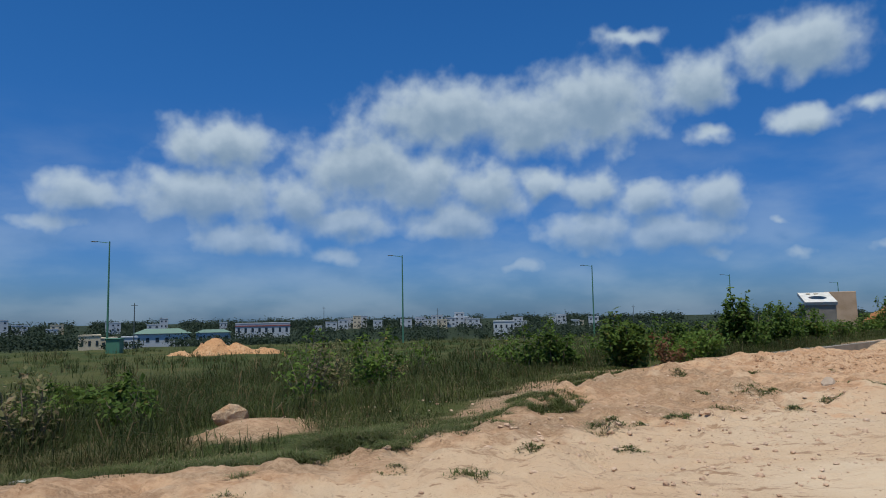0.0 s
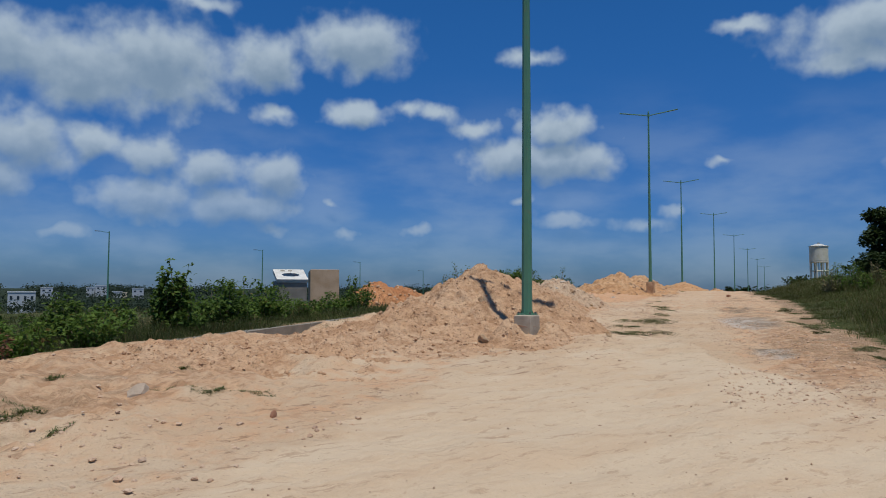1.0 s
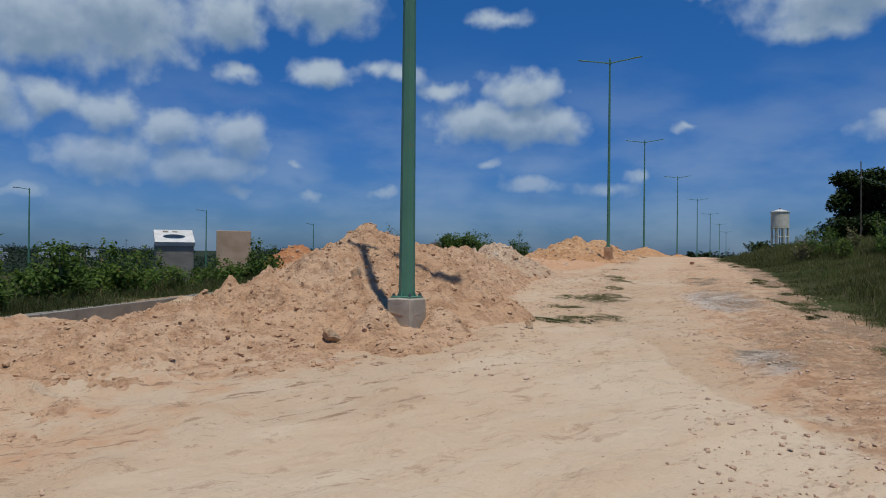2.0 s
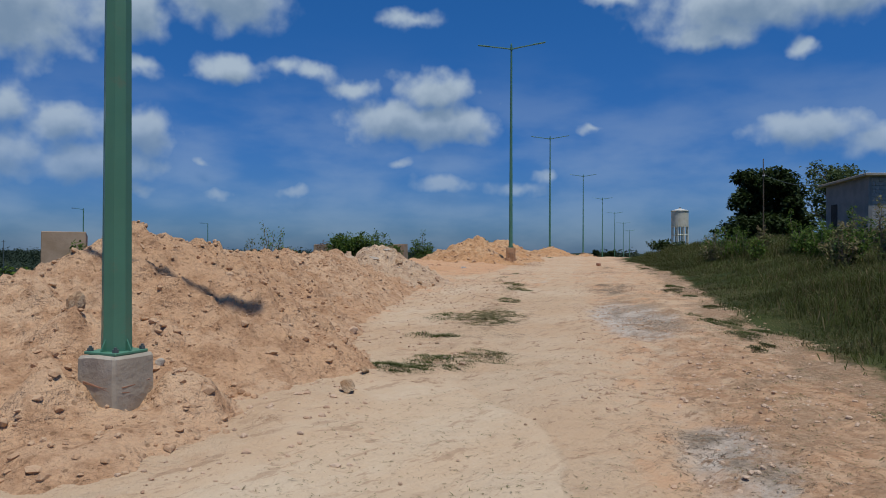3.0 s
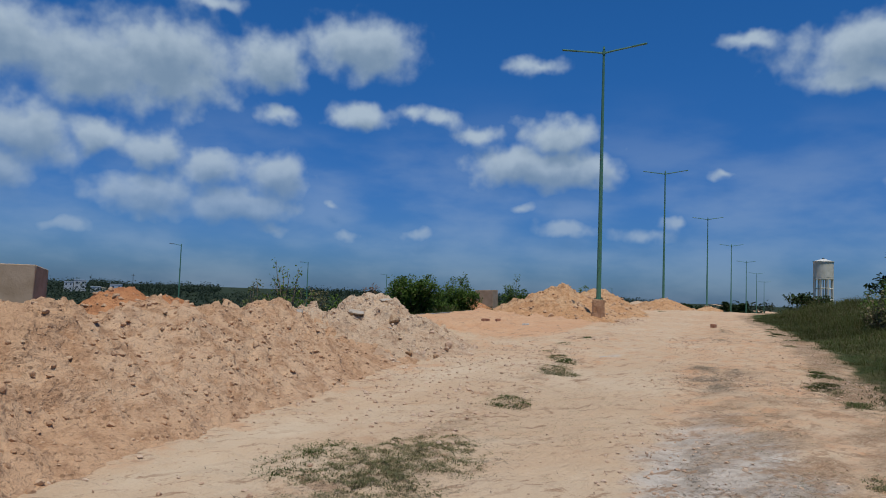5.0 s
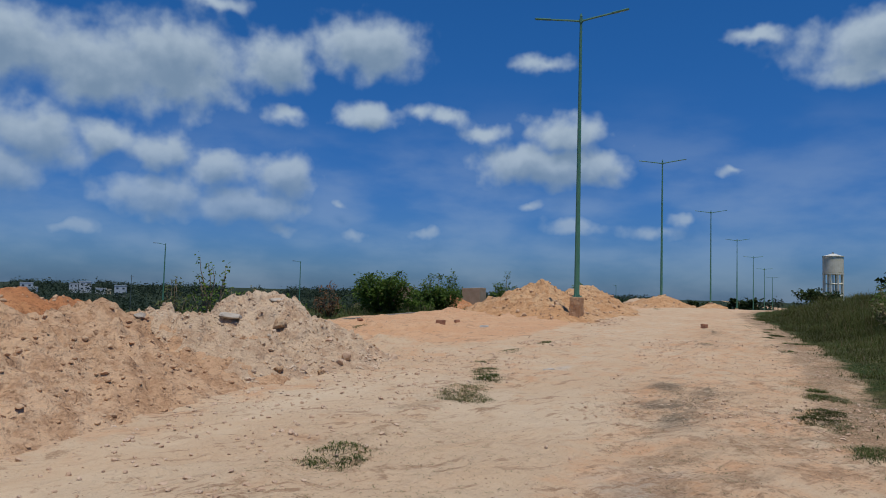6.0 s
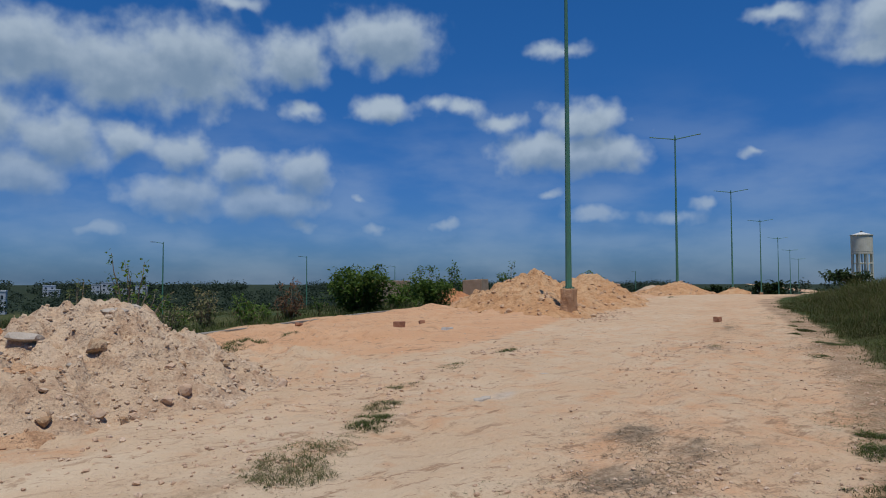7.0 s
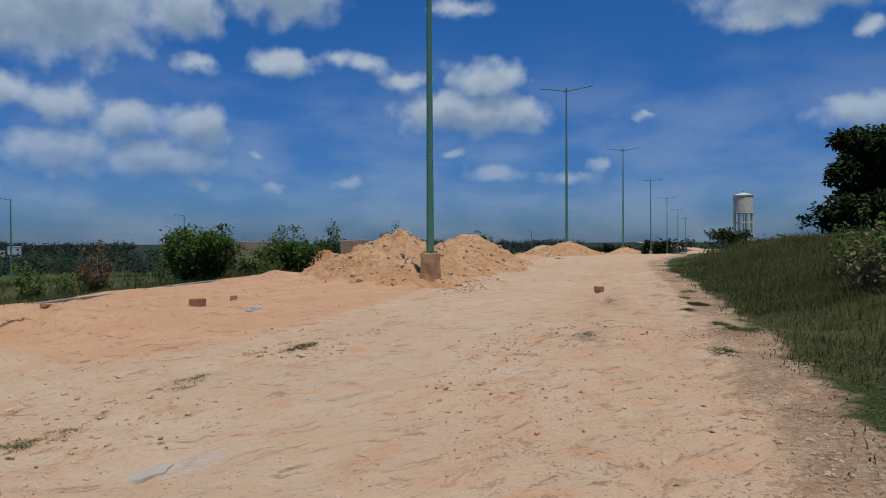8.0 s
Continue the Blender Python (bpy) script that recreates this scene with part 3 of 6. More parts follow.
    grey = np.maximum(grey, 0.66 * np.exp(-(((w + 1.5) / 0.6) ** 2) - (((u - 19.3) / 1.5) ** 2)))
    grey = np.maximum(grey, 0.36 * np.exp(-(((w + 1.2) / 0.7) ** 2) - (((u - 36.5) / 2.4) ** 2)))
    grey = np.maximum(grey, 0.6 * np.exp(-(((w - 0.5) / 0.28) ** 2) - (((u - 38.5) / 0.6) ** 2)))
    add_attr(me, "grey", grey)
    soot = 0 * u
    for cu, cw, ru, rw, much in MATS:
        soot = np.maximum(soot, much * np.exp(-(((u - cu) / ru) ** 2) - (((w - cw) / rw) ** 2)))
    add_attr(me, "soot", soot)
    me.materials.append(M_GROUND)
    ob = tagged(new("ground", me), "sandy tan dirt road between grassy verges and open fields", "ground", kind="structure")
    return ob


make_terrain()


# ---- building helpers ----
def empty(name, m, label, category, group="", kind=""):
    ob = new(name)
    ob.matrix_world = m
    return tagged(ob, label, category, group, kind)


def part(name, data, material, parent=None, label="", m=None):
    """Links a bmesh or mesh as one object under a thing or a part, in the parent's own coordinates."""
    if isinstance(data, bmesh.types.BMesh):
        me = bpy.data.meshes.new(name)
        bmesh.ops.recalc_face_normals(data, faces=data.faces)
        data.to_mesh(me)
        data.free()
    else:
        me = data
    if not me.materials:
        me.materials.append(material)
    ob = new(name, me)
    ob.parent = parent
    if m is not None:
        ob.matrix_basis = m
    return tagged(ob, label)


def box(sx, sy, sz, at=(0, 0, 0), bevel=0.01, bm=None, turn=None):
    """A bevelled box whose base is centred on at."""
    out = bm or bmesh.new()
    made = bmesh.ops.create_cube(out, size=1)["verts"]
    for p in made:
        p.co = Vector((p.co.x * sx, p.co.y * sy, (p.co.z + 0.5) * sz))
    if bevel:
        edges = list({e for p in made for e in p.link_edges})
        made = bmesh.ops.bevel(out, geom=edges, offset=bevel, segments=1, affect="EDGES")["verts"]
    if turn:
        bmesh.ops.transform(out, matrix=turn, verts=made)
    bmesh.ops.translate(out, vec=at, verts=made)
    return out


def tube(points, radii, sides=8, bm=None, caps=True):
    """A tapered tube along points."""
    out = bm or bmesh.new()
    rings = []
    pts = [Vector([float(c) for c in p]) for p in points]
    for k, p in enumerate(pts):
        d = (pts[min(k + 1, len(pts) - 1)] - pts[max(k - 1, 0)]).normalized()
        a = d.orthogonal().normalized() if abs(d.z) < 0.99 else Vector((1, 0, 0))
        a = (a - d * a.dot(d)).normalized()
        b = d.cross(a)
        rings.append([out.verts.new(p + float(radii[k]) * (math.cos(t) * a + math.sin(t) * b)) for t in (2 * math.pi * (j + 0.5) / sides for j in range(sides))])
    for r0, r1 in zip(rings, rings[1:]):
        for j in range(sides):
            out.faces.new((r0[j], r0[(j + 1) % sides], r1[(j + 1) % sides], r1[j]))
    if caps:
        out.faces.new(rings[0][::-1])
        out.faces.new(rings[-1])
    return out


def blades(x, y, z, height, width, lean, seed, flat=1.0):
    """Grass blades: each a bent, tapering strip of three triangles."""
    rng = np.random.default_rng(seed)
    n = len(x)
    turn, tilt = rng.uniform(0, 2 * math.pi, n), rng.uniform(0.1, 1.0, n) * lean
    dx, dy = np.cos(turn), np.sin(turn)
    wx, wy = -dy * width / 2, dx * width / 2
    base = np.stack([x, y, z], 1)
    mid = base + np.stack([dx * tilt * height * 0.35, dy * tilt * height * 0.35, height * 0.58 * flat], 1)
    tip = base + np.stack([dx * tilt * height, dy * tilt * height, height * flat * np.maximum(1 - 0.35 * tilt, 0.2)], 1)
    wide = np.stack([wx, wy, 0 * wx], 1)
    v = np.stack([base - wide, base + wide, mid - wide * 0.75, mid + wide * 0.75, tip], 1).reshape(-1, 3)
    f = np.array([[0, 1, 3], [0, 3, 2], [2, 3, 4]])
    return v, (np.arange(n)[:, None, None] * 5 + f[None]).reshape(-1, 3)


def leaf_cards(p, size, rng, droop=0.3, long=1.6):
    """Leaves: each a folded rhombus of two triangles, turned at random."""
    n = len(p)
    turn = rng.uniform(0, 2 * math.pi, n)
    pitch = rng.normal(-droop, 0.55, n)
    d = np.stack([np.cos(turn) * np.cos(pitch), np.sin(turn) * np.cos(pitch), np.sin(pitch)], 1)
    side = np.stack([-np.sin(turn), np.cos(turn), rng.normal(0, 0.35, n)], 1)
    s = (size * rng.uniform(0.65, 1.3, n))[:, None]
    lift = np.cross(d, side) * s * 0.12
    a, b = p, p + d * s * long
    m = p + d * s * long * 0.45
    v = np.stack([a, m + side * s * 0.5 + lift, b, m - side * s * 0.5 + lift], 1).reshape(-1, 3)
    f = np.array([[0, 1, 2], [0, 2, 3]])
    return v, (np.arange(n)[:, None, None] * 4 + f[None]).reshape(-1, 3)


def scatter_stones(x, y, z, size, seed, squash=0.7):
    """Many small angular stones in one mesh."""
    rng = np.random.default_rng(seed)
    n = len(x)
    g = (1 + 5**0.5) / 2
    unit = np.array([(-1, g, 0), (1, g, 0), (-1, -g, 0), (1, -g, 0), (0, -1, g), (0, 1, g), (0, -1, -g), (0, 1, -g), (g, 0, -1), (g, 0, 1), (-g, 0, -1), (-g, 0, 1)]) / 1.9
    tri = np.array([[0, 11, 5], [0, 5, 1], [0, 1, 7], [0, 7, 10], [0, 10, 11], [1, 5, 9], [5, 11, 4], [11, 10, 2], [10, 7, 6], [7, 1, 8], [3, 9, 4], [3, 4, 2], [3, 2, 6], [3, 6, 8], [3, 8, 9], [4, 9, 5], [2, 4, 11], [6, 2, 10], [8, 6, 7], [9, 8, 1]])
    v = unit[None] * rng.uniform(0.7, 1.2, (n, 12, 1)) * rng.uniform(0.7, 1.35, (n, 1, 3))
    v[:, :, 2] *= squash
    t = rng.uniform(0, 2 * math.pi, n)
    c, s = np.cos(t)[:, None], np.sin(t)[:, None]
    v = np.stack([c * v[:, :, 0] - s * v[:, :, 1], s * v[:, :, 0] + c * v[:, :, 1], v[:, :, 2]], -1)
    v = v * size[:, None, None] + np.stack([x, y, z], 1)[:, None]
    return v.reshape(-1, 3), (np.arange(n)[:, None, None] * 12 + tri[None]).reshape(-1, 3)


def rock_mesh(name, sx, sy, sz, seed, cuts=2, jag=0.22):
    """A broken stone: a ball cut flat on a few sides, then roughened."""
    bm = bmesh.new()
    bmesh.ops.create_icosphere(bm, subdivisions=cuts, radius=1)
    rng = random.Random(seed)
    planes = [(Vector((rng.gauss(0, 1), rng.gauss(0, 1), rng.gauss(0, 0.8))).normalized(), rng.uniform(0.42, 0.75)) for _ in range(11)]
    for p in bm.verts:
        for d, k in planes:
            over = p.co.dot(d) - k
            if over > 0:
                p.co -= d * over * 0.95
        p.co += p.co.normalized() * noise.fractal(p.co * 1.6 + Vector((seed, 0, 0)), 0.8, 2.0, 4) * jag * 0.4
        p.co = Vector((p.co.x * sx / 2, p.co.y * sy / 2, p.co.z * sz / 2))
    return bm


# ---- heaps of soil ----
HEAPS = []


def heap(name, label, u0, u1, v0, v1, shape, material, res, seed, lump=0.09, clods=300, clod_size=(0.02, 0.09)):
    """A tipped heap of soil. shape(u, w) gives its height over the ground; below zero it ends."""
    us, vs = np.arange(u0, u1, res), np.arange(v0, v1, res)
    uu, vv = np.meshgrid(us, vs, indexing="ij")
    u, v = uu.ravel(), vv.ravel()
    x, y = xy_of(u, v)

    def top(u, v):
        x, y = xy_of(u, v)
        h = shape(u, v - bend(u)) + fbm(x, y, 0.9, 4, seed + 13, 0.6) * 0.16
        grow = step(h, -0.05, 0.45)
        h = h + grow * (fbm(x, y, 1.1, 3, seed) * lump * 1.5 + fbm(x, y, 0.40, 4, seed + 5, 0.70) * lump * 1.6)
        h = h + grow * np.clip(fbm(x, y, 0.55, 2, seed + 9) - 0.12, 0, 1) * lump * 2.0
        ball = np.abs(fbm(x, y, 0.34, 3, seed + 21, 0.6))
        return h + grow * (ball - 0.12) * lump * 1.6 + grow * np.clip(fbm(x, y, 0.22, 2, seed + 25) - 0.2, 0, 1) * lump * 1.8

    h = top(u, v)
    keep = h > -0.04
    faces = grid_faces(len(us), len(vs))
    faces = faces[keep[faces].any(1)]
    used = np.unique(faces)
    remap = np.zeros(len(u), int)
    remap[used] = np.arange(len(used))
    z = ground_z(x, y) + np.maximum(h, -0.07)
    me = mesh_from(name, np.stack([x, y, z], 1)[used], remap[faces], True)
    root = empty(name, pose(0, 0, 0), label, "soil heap", "heaps of tipped soil")
    part("soil", me, material, root)
    rng = np.random.default_rng(seed)
    pu, pv = rng.uniform(u0, u1, clods * 4), rng.uniform(v0, v1, clods * 4)
    ph = top(pu, pv)
    ok = np.flatnonzero(ph > -0.03)[:clods]
    pu, pv, ph = pu[ok], pv[ok], ph[ok]
    px, py = xy_of(pu, pv)
    size = clod_size[0] + (clod_size[1] - clod_size[0]) * rng.random(len(ok)) ** 3.2
    vv2, ff = scatter_stones(px, py, ground_z(px, py) + ph + size * 0.1, size, seed + 1, 0.75)
    tagged(part("loose_soil", mesh_from("loose_soil", vv2, ff), M_CLOD_PALE if material == M_HEAP_PALE else M_CLOD_HEAP, root, "dry crumbled clods"), kind="stuff")
    HEAPS.append((u0, u1, v0, v1, top))
    return root


def surface_z(x, y):
    """The ground or the heap that lies on it."""
    z = gz(x, y)
    u, v = uv_of(x, y)
    for u0, u1, v0, v1, top in HEAPS:
        if u0 < u < u1 and v0 < v < v1:
            z = max(z, gz(x, y) + max(0.0, float(top(np.array([u]), np.array([v]))[0])))
    return z


def ridge(u, w):
    high = np.interp(u, [13.6, 14.2, 16.5, 17.8, 18.8, 19.8, 20.7, 21.4, 22.1, 23.1, 24.2, 25, 26.5, 28, 30.3, 32, 34, 35.5, 37], [-0.1, 0.06, 0.16, 0.28, 0.42, 0.66, 1.05, 1.45, 1.64, 1.5, 1.27, 1.3, 1.12, 1.2, 1.1, 1.0, 0.9, 0.7, -0.1])
    mid = np.interp(u, [14, 18, 21.5, 25, 30, 34, 37], [6.6, 5.8, 4.7, 5.3, 6.0, 6.1, 6.0])
    front = np.interp(u, [14, 16, 18, 19, 20, 22, 25.5, 30, 36], [1.2, 1.9, 2.6, 3.0, 3.1, 2.8, 2.3, 2.5, 2.2])
    back = np.interp(u, [14, 18, 20, 23.5, 25.5], [3.0, 3.0, 2.5, 2.6, 3.0])
    d = np.where(w < mid, (mid - w) / front, (w - mid) / back)
    return np.where(high > 0, np.maximum(high, 0) * (1.06 - np.sqrt(d * d + 0.012)), -0.2) - 0.02


def cone(cu, cv, h, ru, rv, turn=0.0):
    def shape(u, w):
        c, s = math.cos(turn), math.sin(turn)
        a, b = (c * (u - cu) + s * (w - cv)) / ru, (-s * (u - cu) + c * (w - cv)) / rv
        return h * (1.05 - np.sqrt(a * a + b * b + 0.015)) - 0.02

    return shape


def joined(*shapes):
    return lambda u, w: np.max([s(u, w) for s in shapes], 0)


heap("soil_heap", "long heap of crumbly orange-brown soil beside the road", 13.5, 37.5, 0.8, 9.6, joined(ridge, cone(19.2, 2.5, 0.34, 0.5, 0.45), cone(18.65, 3.2, 0.48, 0.55, 0.5), cone(18.75, 2.7, 0.20, 0.85, 0.7)), M_HEAP, 0.06, 31, 0.09, 11000, (0.006, 0.045))
heap("rubble_heap", "pale heap of soil mixed with broken concrete", 33.5, 40.5, 2.6, 9.2, joined(cone(36.9, 5.6, 1.18, 2.6, 2.2), cone(34.8, 6.0, 1.05, 1.8, 2.2)), M_HEAP_PALE, 0.06, 47, 0.10, 3500, (0.006, 0.045))
heap("soil_heap", "orange soil heap behind a green lamp post", 51.0, 72.0, 0.2, 12.0, joined(cone(58.4, 5.4, 1.5, 3.0, 3.3), cone(55.0, 4.4, 0.75, 2.4, 2.2), cone(66.0, 4.6, 1.5, 3.4, 3.0), cone(62.0, 3.0, 0.7, 2.0, 1.8), cone(53.5, 2.8, 0.42, 0.8, 0.8), cone(53.0, 3.6, 0.36, 0.8, 0.9)), M_HEAP_ORANGE, 0.12, 53, 0.085, 700, (0.03, 0.12))
heap("soil_heap", "low pale orange soil heap round a lamp post", 79.0, 92.0, -1.0, 9.0, joined(cone(85.2, 3.6, 0.95, 3.2, 2.6), cone(88.5, 5.6, 0.55, 2.4, 2.4), cone(82.5, 3.0, 0.35, 2.0, 1.6)), M_HEAP_ORANGE, 0.16, 59, 0.07, 220, (0.03, 0.12))
heap("soil_heap", "small conical soil heap by a distant lamp post", 113.0, 122.0, -4.0, 9.5, cone(117.5, 3.4, 0.9, 2.6, 2.2), M_HEAP_ORANGE, 0.2, 61, 0.06, 80, (0.03, 0.12))
heap("soil_heap", "distant pale soil heap with weeds", 92.0, 103.0, 3.0, 13.0, cone(97.5, 8.2, 0.8, 3.4, 2.4), M_HEAP_PALE, 0.2, 67, 0.06, 80, (0.03, 0.12))
heap("soil_heap", "rust-red soil heap beyond the roadside drain", 36.0, 44.0, 12.0, 19.5, joined(cone(39.8, 15.9, 1.65, 2.4, 2.2), cone(40.8, 14.8, 1.2, 1.9, 1.9)), M_HEAP_RED, 0.12, 71, 0.10, 300, (0.03, 0.12))
heap("soil_heap", "small rust-red soil heap among bushes", 72.5, 82.0, 14.0, 21.0, cone(77.0, 17.2, 1.1, 2.4, 2.0), M_HEAP_RED, 0.18, 73, 0.08, 80, (0.03, 0.12))
heap("soil_heap", "bare tan-brown soil heap far out in the field", 13.0, 26.0, 49.0, 60.0, joined(cone(18.4, 55, 1.35, 1.7, 2.0), cone(20.0, 54.2, 0.8, 1.6, 1.6), cone(22.0, 53.4, 0.45, 1.8, 1.5), cone(16.4, 55.8, 0.5, 1.3, 1.4)), M_HEAP_ORANGE, 0.2, 79, 0.08, 150, (0.03, 0.14))


# ---- street lamps ----
def lamp_post(x, y, z, label, clean=False):
    """A tall octagonal post with two raised arms across the road. z: 0.62 m below the top of its footing."""
    root = empty("street_lamp", pose(x, y, z, 0, 0, math.degrees(math.atan2(0.6, 0.8))), label, "street lamp", "lamps along the road")
    square = Matrix.Rotation(radians(-13), 4, "Z")
    side = 0.37 if clean else 0.42
    bm = box(side, side, 1.07, (0, 0, -0.45), 0.02, turn=square)
    bmesh.ops.subdivide_edges(bm, edges=bm.edges[:], cuts=3, use_grid_fill=True)
    for p in bm.verts:
        p.co += (0.018 if clean else 0.04) * noise.noise_vector(p.co * 5 + Vector((x, y, 0)))
    part("footing", bm, M_CONCRETE if clean else M_MUDCAKE, root, "rough square concrete footing" if clean else "concrete footing caked with orange mud")
    foot = 0.625
    part("base_plate", box(0.31, 0.31, 0.022, (0, 0, foot), 0.005, turn=square), M_GREEN, root)
    for k in range(4):
        a = radians(32 + 90 * k)
        bx, by = 0.175 * math.cos(a), 0.175 * math.sin(a)
        part("bolt", tube([(bx, by, foot - 0.02), (bx, by, foot + 0.06)], [0.013, 0.013], 6), M_STEEL, root, "rusted anchor bolt")
        part("nut", tube([(bx, by, foot + 0.022), (bx, by, foot + 0.045)], [0.024, 0.024], 6), M_STEEL, root)
        b = radians(77 + 90 * k)
        bm = bmesh.new()
        c, d = math.cos(b), math.sin(b)
        wide = Vector((-d, c, 0)) * 0.005
        edge = [Vector((0.09 * c, 0.09 * d, foot + 0.02)), Vector((0.15 * c, 0.15 * d, foot + 0.02)), Vector((0.09 * c, 0.09 * d, foot + 0.13))]
        p, q = [bm.verts.new(e + wide) for e in edge], [bm.verts.new(e - wide) for e in edge]
        bm.faces.new(p), bm.faces.new(q[::-1])
        for i in range(3):
            bm.faces.new((p[i], q[i], q[(i + 1) % 3], p[(i + 1) % 3]))
        part("gusset", bm, M_GREEN, root)
    part("pole", tube([(0, 0, foot + 0.02), (0, 0, foot + 0.4), (0, 0, 5.6), (0, 0, 11.5)], [0.108, 0.104, 0.080, 0.05], 8), M_GREEN, root)
    part("cap", tube([(0, 0, 11.5), (0, 0, 11.62)], [0.06, 0.03], 8), M_GREEN, root)
    part("collar", tube([(0, 0, 11.26), (0, 0, 11.42)], [0.075, 0.072], 8), M_GREEN, root)
    for arm_side in (-1, 1):
        a = [(0, arm_side * 0.05, 11.33), (0, arm_side * 0.45, 11.40), (0, arm_side * 1.25, 11.52)]
        arm = part("arm", tube(a, [0.045, 0.042, 0.037], 6), M_GREEN, root)
        bm = box(0.12, 0.66, 0.06, (0, 0, 0), 0.018, turn=Matrix.Rotation(radians(8.5 * arm_side), 4, "X"))
        bmesh.ops.translate(bm, vec=(0, arm_side * 1.5, 11.53), verts=bm.verts)
        part("luminaire", bm, M_GREEN, arm, "slim flat luminaire")
    return root


first_lamp = lamp_post(13.475, 13.72, 0.345, "tall green double-armed street lamp on a bare concrete footing", clean=True)
bm = bmesh.new()
for lap, (zz, tilt) in enumerate(((0.40, 0.05), (0.43, 0.03))):
    ring = []
    for k in range(17):
        a = 2 * math.pi * k / 16
        rr = 0.189 / max(abs(math.cos((a + radians(13) + math.pi / 4) % (math.pi / 2) - math.pi / 4)), 0.6)
        ring.append((rr * math.cos(a), rr * math.sin(a), zz + tilt * math.sin(a + lap)))
    tube(ring, [0.0045] * 17, 5, bm)
part("tie_wire", bm, M_CABLE, first_lamp, "rusty tie wire wound round the footing")
lamp_post(40.85, 34.1, 1.315, "tall green double-armed street lamp with a mud-caked footing")
for x, y, z in ((67.2, 52.4, 1.36), (95.1, 68.7, 0.95), (122.9, 84.6, 0.0), (151.0, 100.6, -0.95), (179.2, 116.6, -2.0), (207.4, 132.6, -3.1)):
    lamp_post(x, y, z, "distant green double-armed street lamp beside the road")


def field_lamp(x, y, top, turn):
    z = gz(x, y)
    root = empty("street_lamp", pose(x, y, z, 0, 0, turn), "far grey-green street lamp with a single arm", "street lamp", "single-armed lamps across the field")
    h = max(top - z, 6.0)
    part("pole", tube([(0, 0, -0.3), (0, 0, h * 0.5), (0, 0, h)], [0.10, 0.08, 0.055], 8), M_GREEN, root)
    part("arm", tube([(0, 0, h - 0.15), (-0.6, 0, h - 0.08), (-1.05, 0, h - 0.02)], [0.035, 0.03, 0.028], 6), M_GREEN, root)
    bm = box(0.55, 0.18, 0.07, (-1.25, 0, h - 0.06), 0.02)
    part("luminaire", bm, M_STEEL, root)


for x, y, top in ((-29.9, 62.6, 8.6), (-5.1, 75.3, 8.0), (17.6, 90.2, 7.65), (41.2, 107.3, 7.05), (64.5, 121.3, 6.2), (87.7, 136.8, 5.3), (150.6, 136.7, 4.7)):
    field_lamp(x, y, top, 12)


def thin_post(x, y, top, label):
    z = gz(x, y)
    root = empty("utility_pole", pose(x, y, z), label, "utility pole", "utility poles")
    part("pole", tube([(0, 0, -0.3), (0, 0, top - z)], [0.11, 0.07], 8), M_STEEL, root)
    part("crossbar", box(1.1, 0.09, 0.09, (0, 0, top - z - 0.5), 0.01), M_STEEL, root)


for x, y, top in ((-56.2, 127.8, 5.0), (-43.1, 244.5, 5.8), (-4.0, 209.3, 4.1), (60, 240, 4.5)):
    thin_post(x, y, top, "slender grey utility pole far across the field")


# ---- the concrete roadside drain ----
def drain():
    root = empty("drain", pose(0, 0, 0), "narrow concrete roadside drain half buried in soil", "drain", kind="structure")
    for v, base in ((10.0, 0.06), (10.85, 0.02)):
        u = 14.0
        while u < 57.5:
            n = min(u + 2.96, 58)
            bm = bmesh.new()
            for k in range(4):
                uu = u + (n - u) * k / 3
                for dv in (-0.065, 0.065):
                    x, y = xy_of(uu, v + dv)
                    zt = float(crown(uu)) + base - 0.05 * (v > 10.4) + 0.015 * noise.noise((uu * 0.7, v, 3))
                    bm.verts.new((x, y, zt))
                    bm.verts.new((x, y, zt - 0.75))
            bm.verts.ensure_lookup_table()
            q = bm.verts
            for k in range(3):
                i, j = 4 * k, 4 * k + 4
                bm.faces.new((q[i], q[j], q[j + 2], q[i + 2]))
                bm.faces.new((q[i], q[i + 1], q[j + 1], q[j]))
                bm.faces.new((q[i + 2], q[j + 2], q[j + 3], q[i + 3]))
            bm.faces.new((q[0], q[2], q[3], q[1]))
            bm.faces.new((q[12], q[13], q[15], q[14]))
            bmesh.ops.bevel(bm, geom=[e for e in bm.edges if e.calc_length() > 0.5 and e.verts[0].co.z > float(crown(u)) - 0.2 and e.verts[1].co.z > float(crown(u)) - 0.2], offset=0.012, segments=1, affect="EDGES")
            part("wall_segment", bm, M_DRAIN, root)
            u = n + 0.04
    return root


drain()


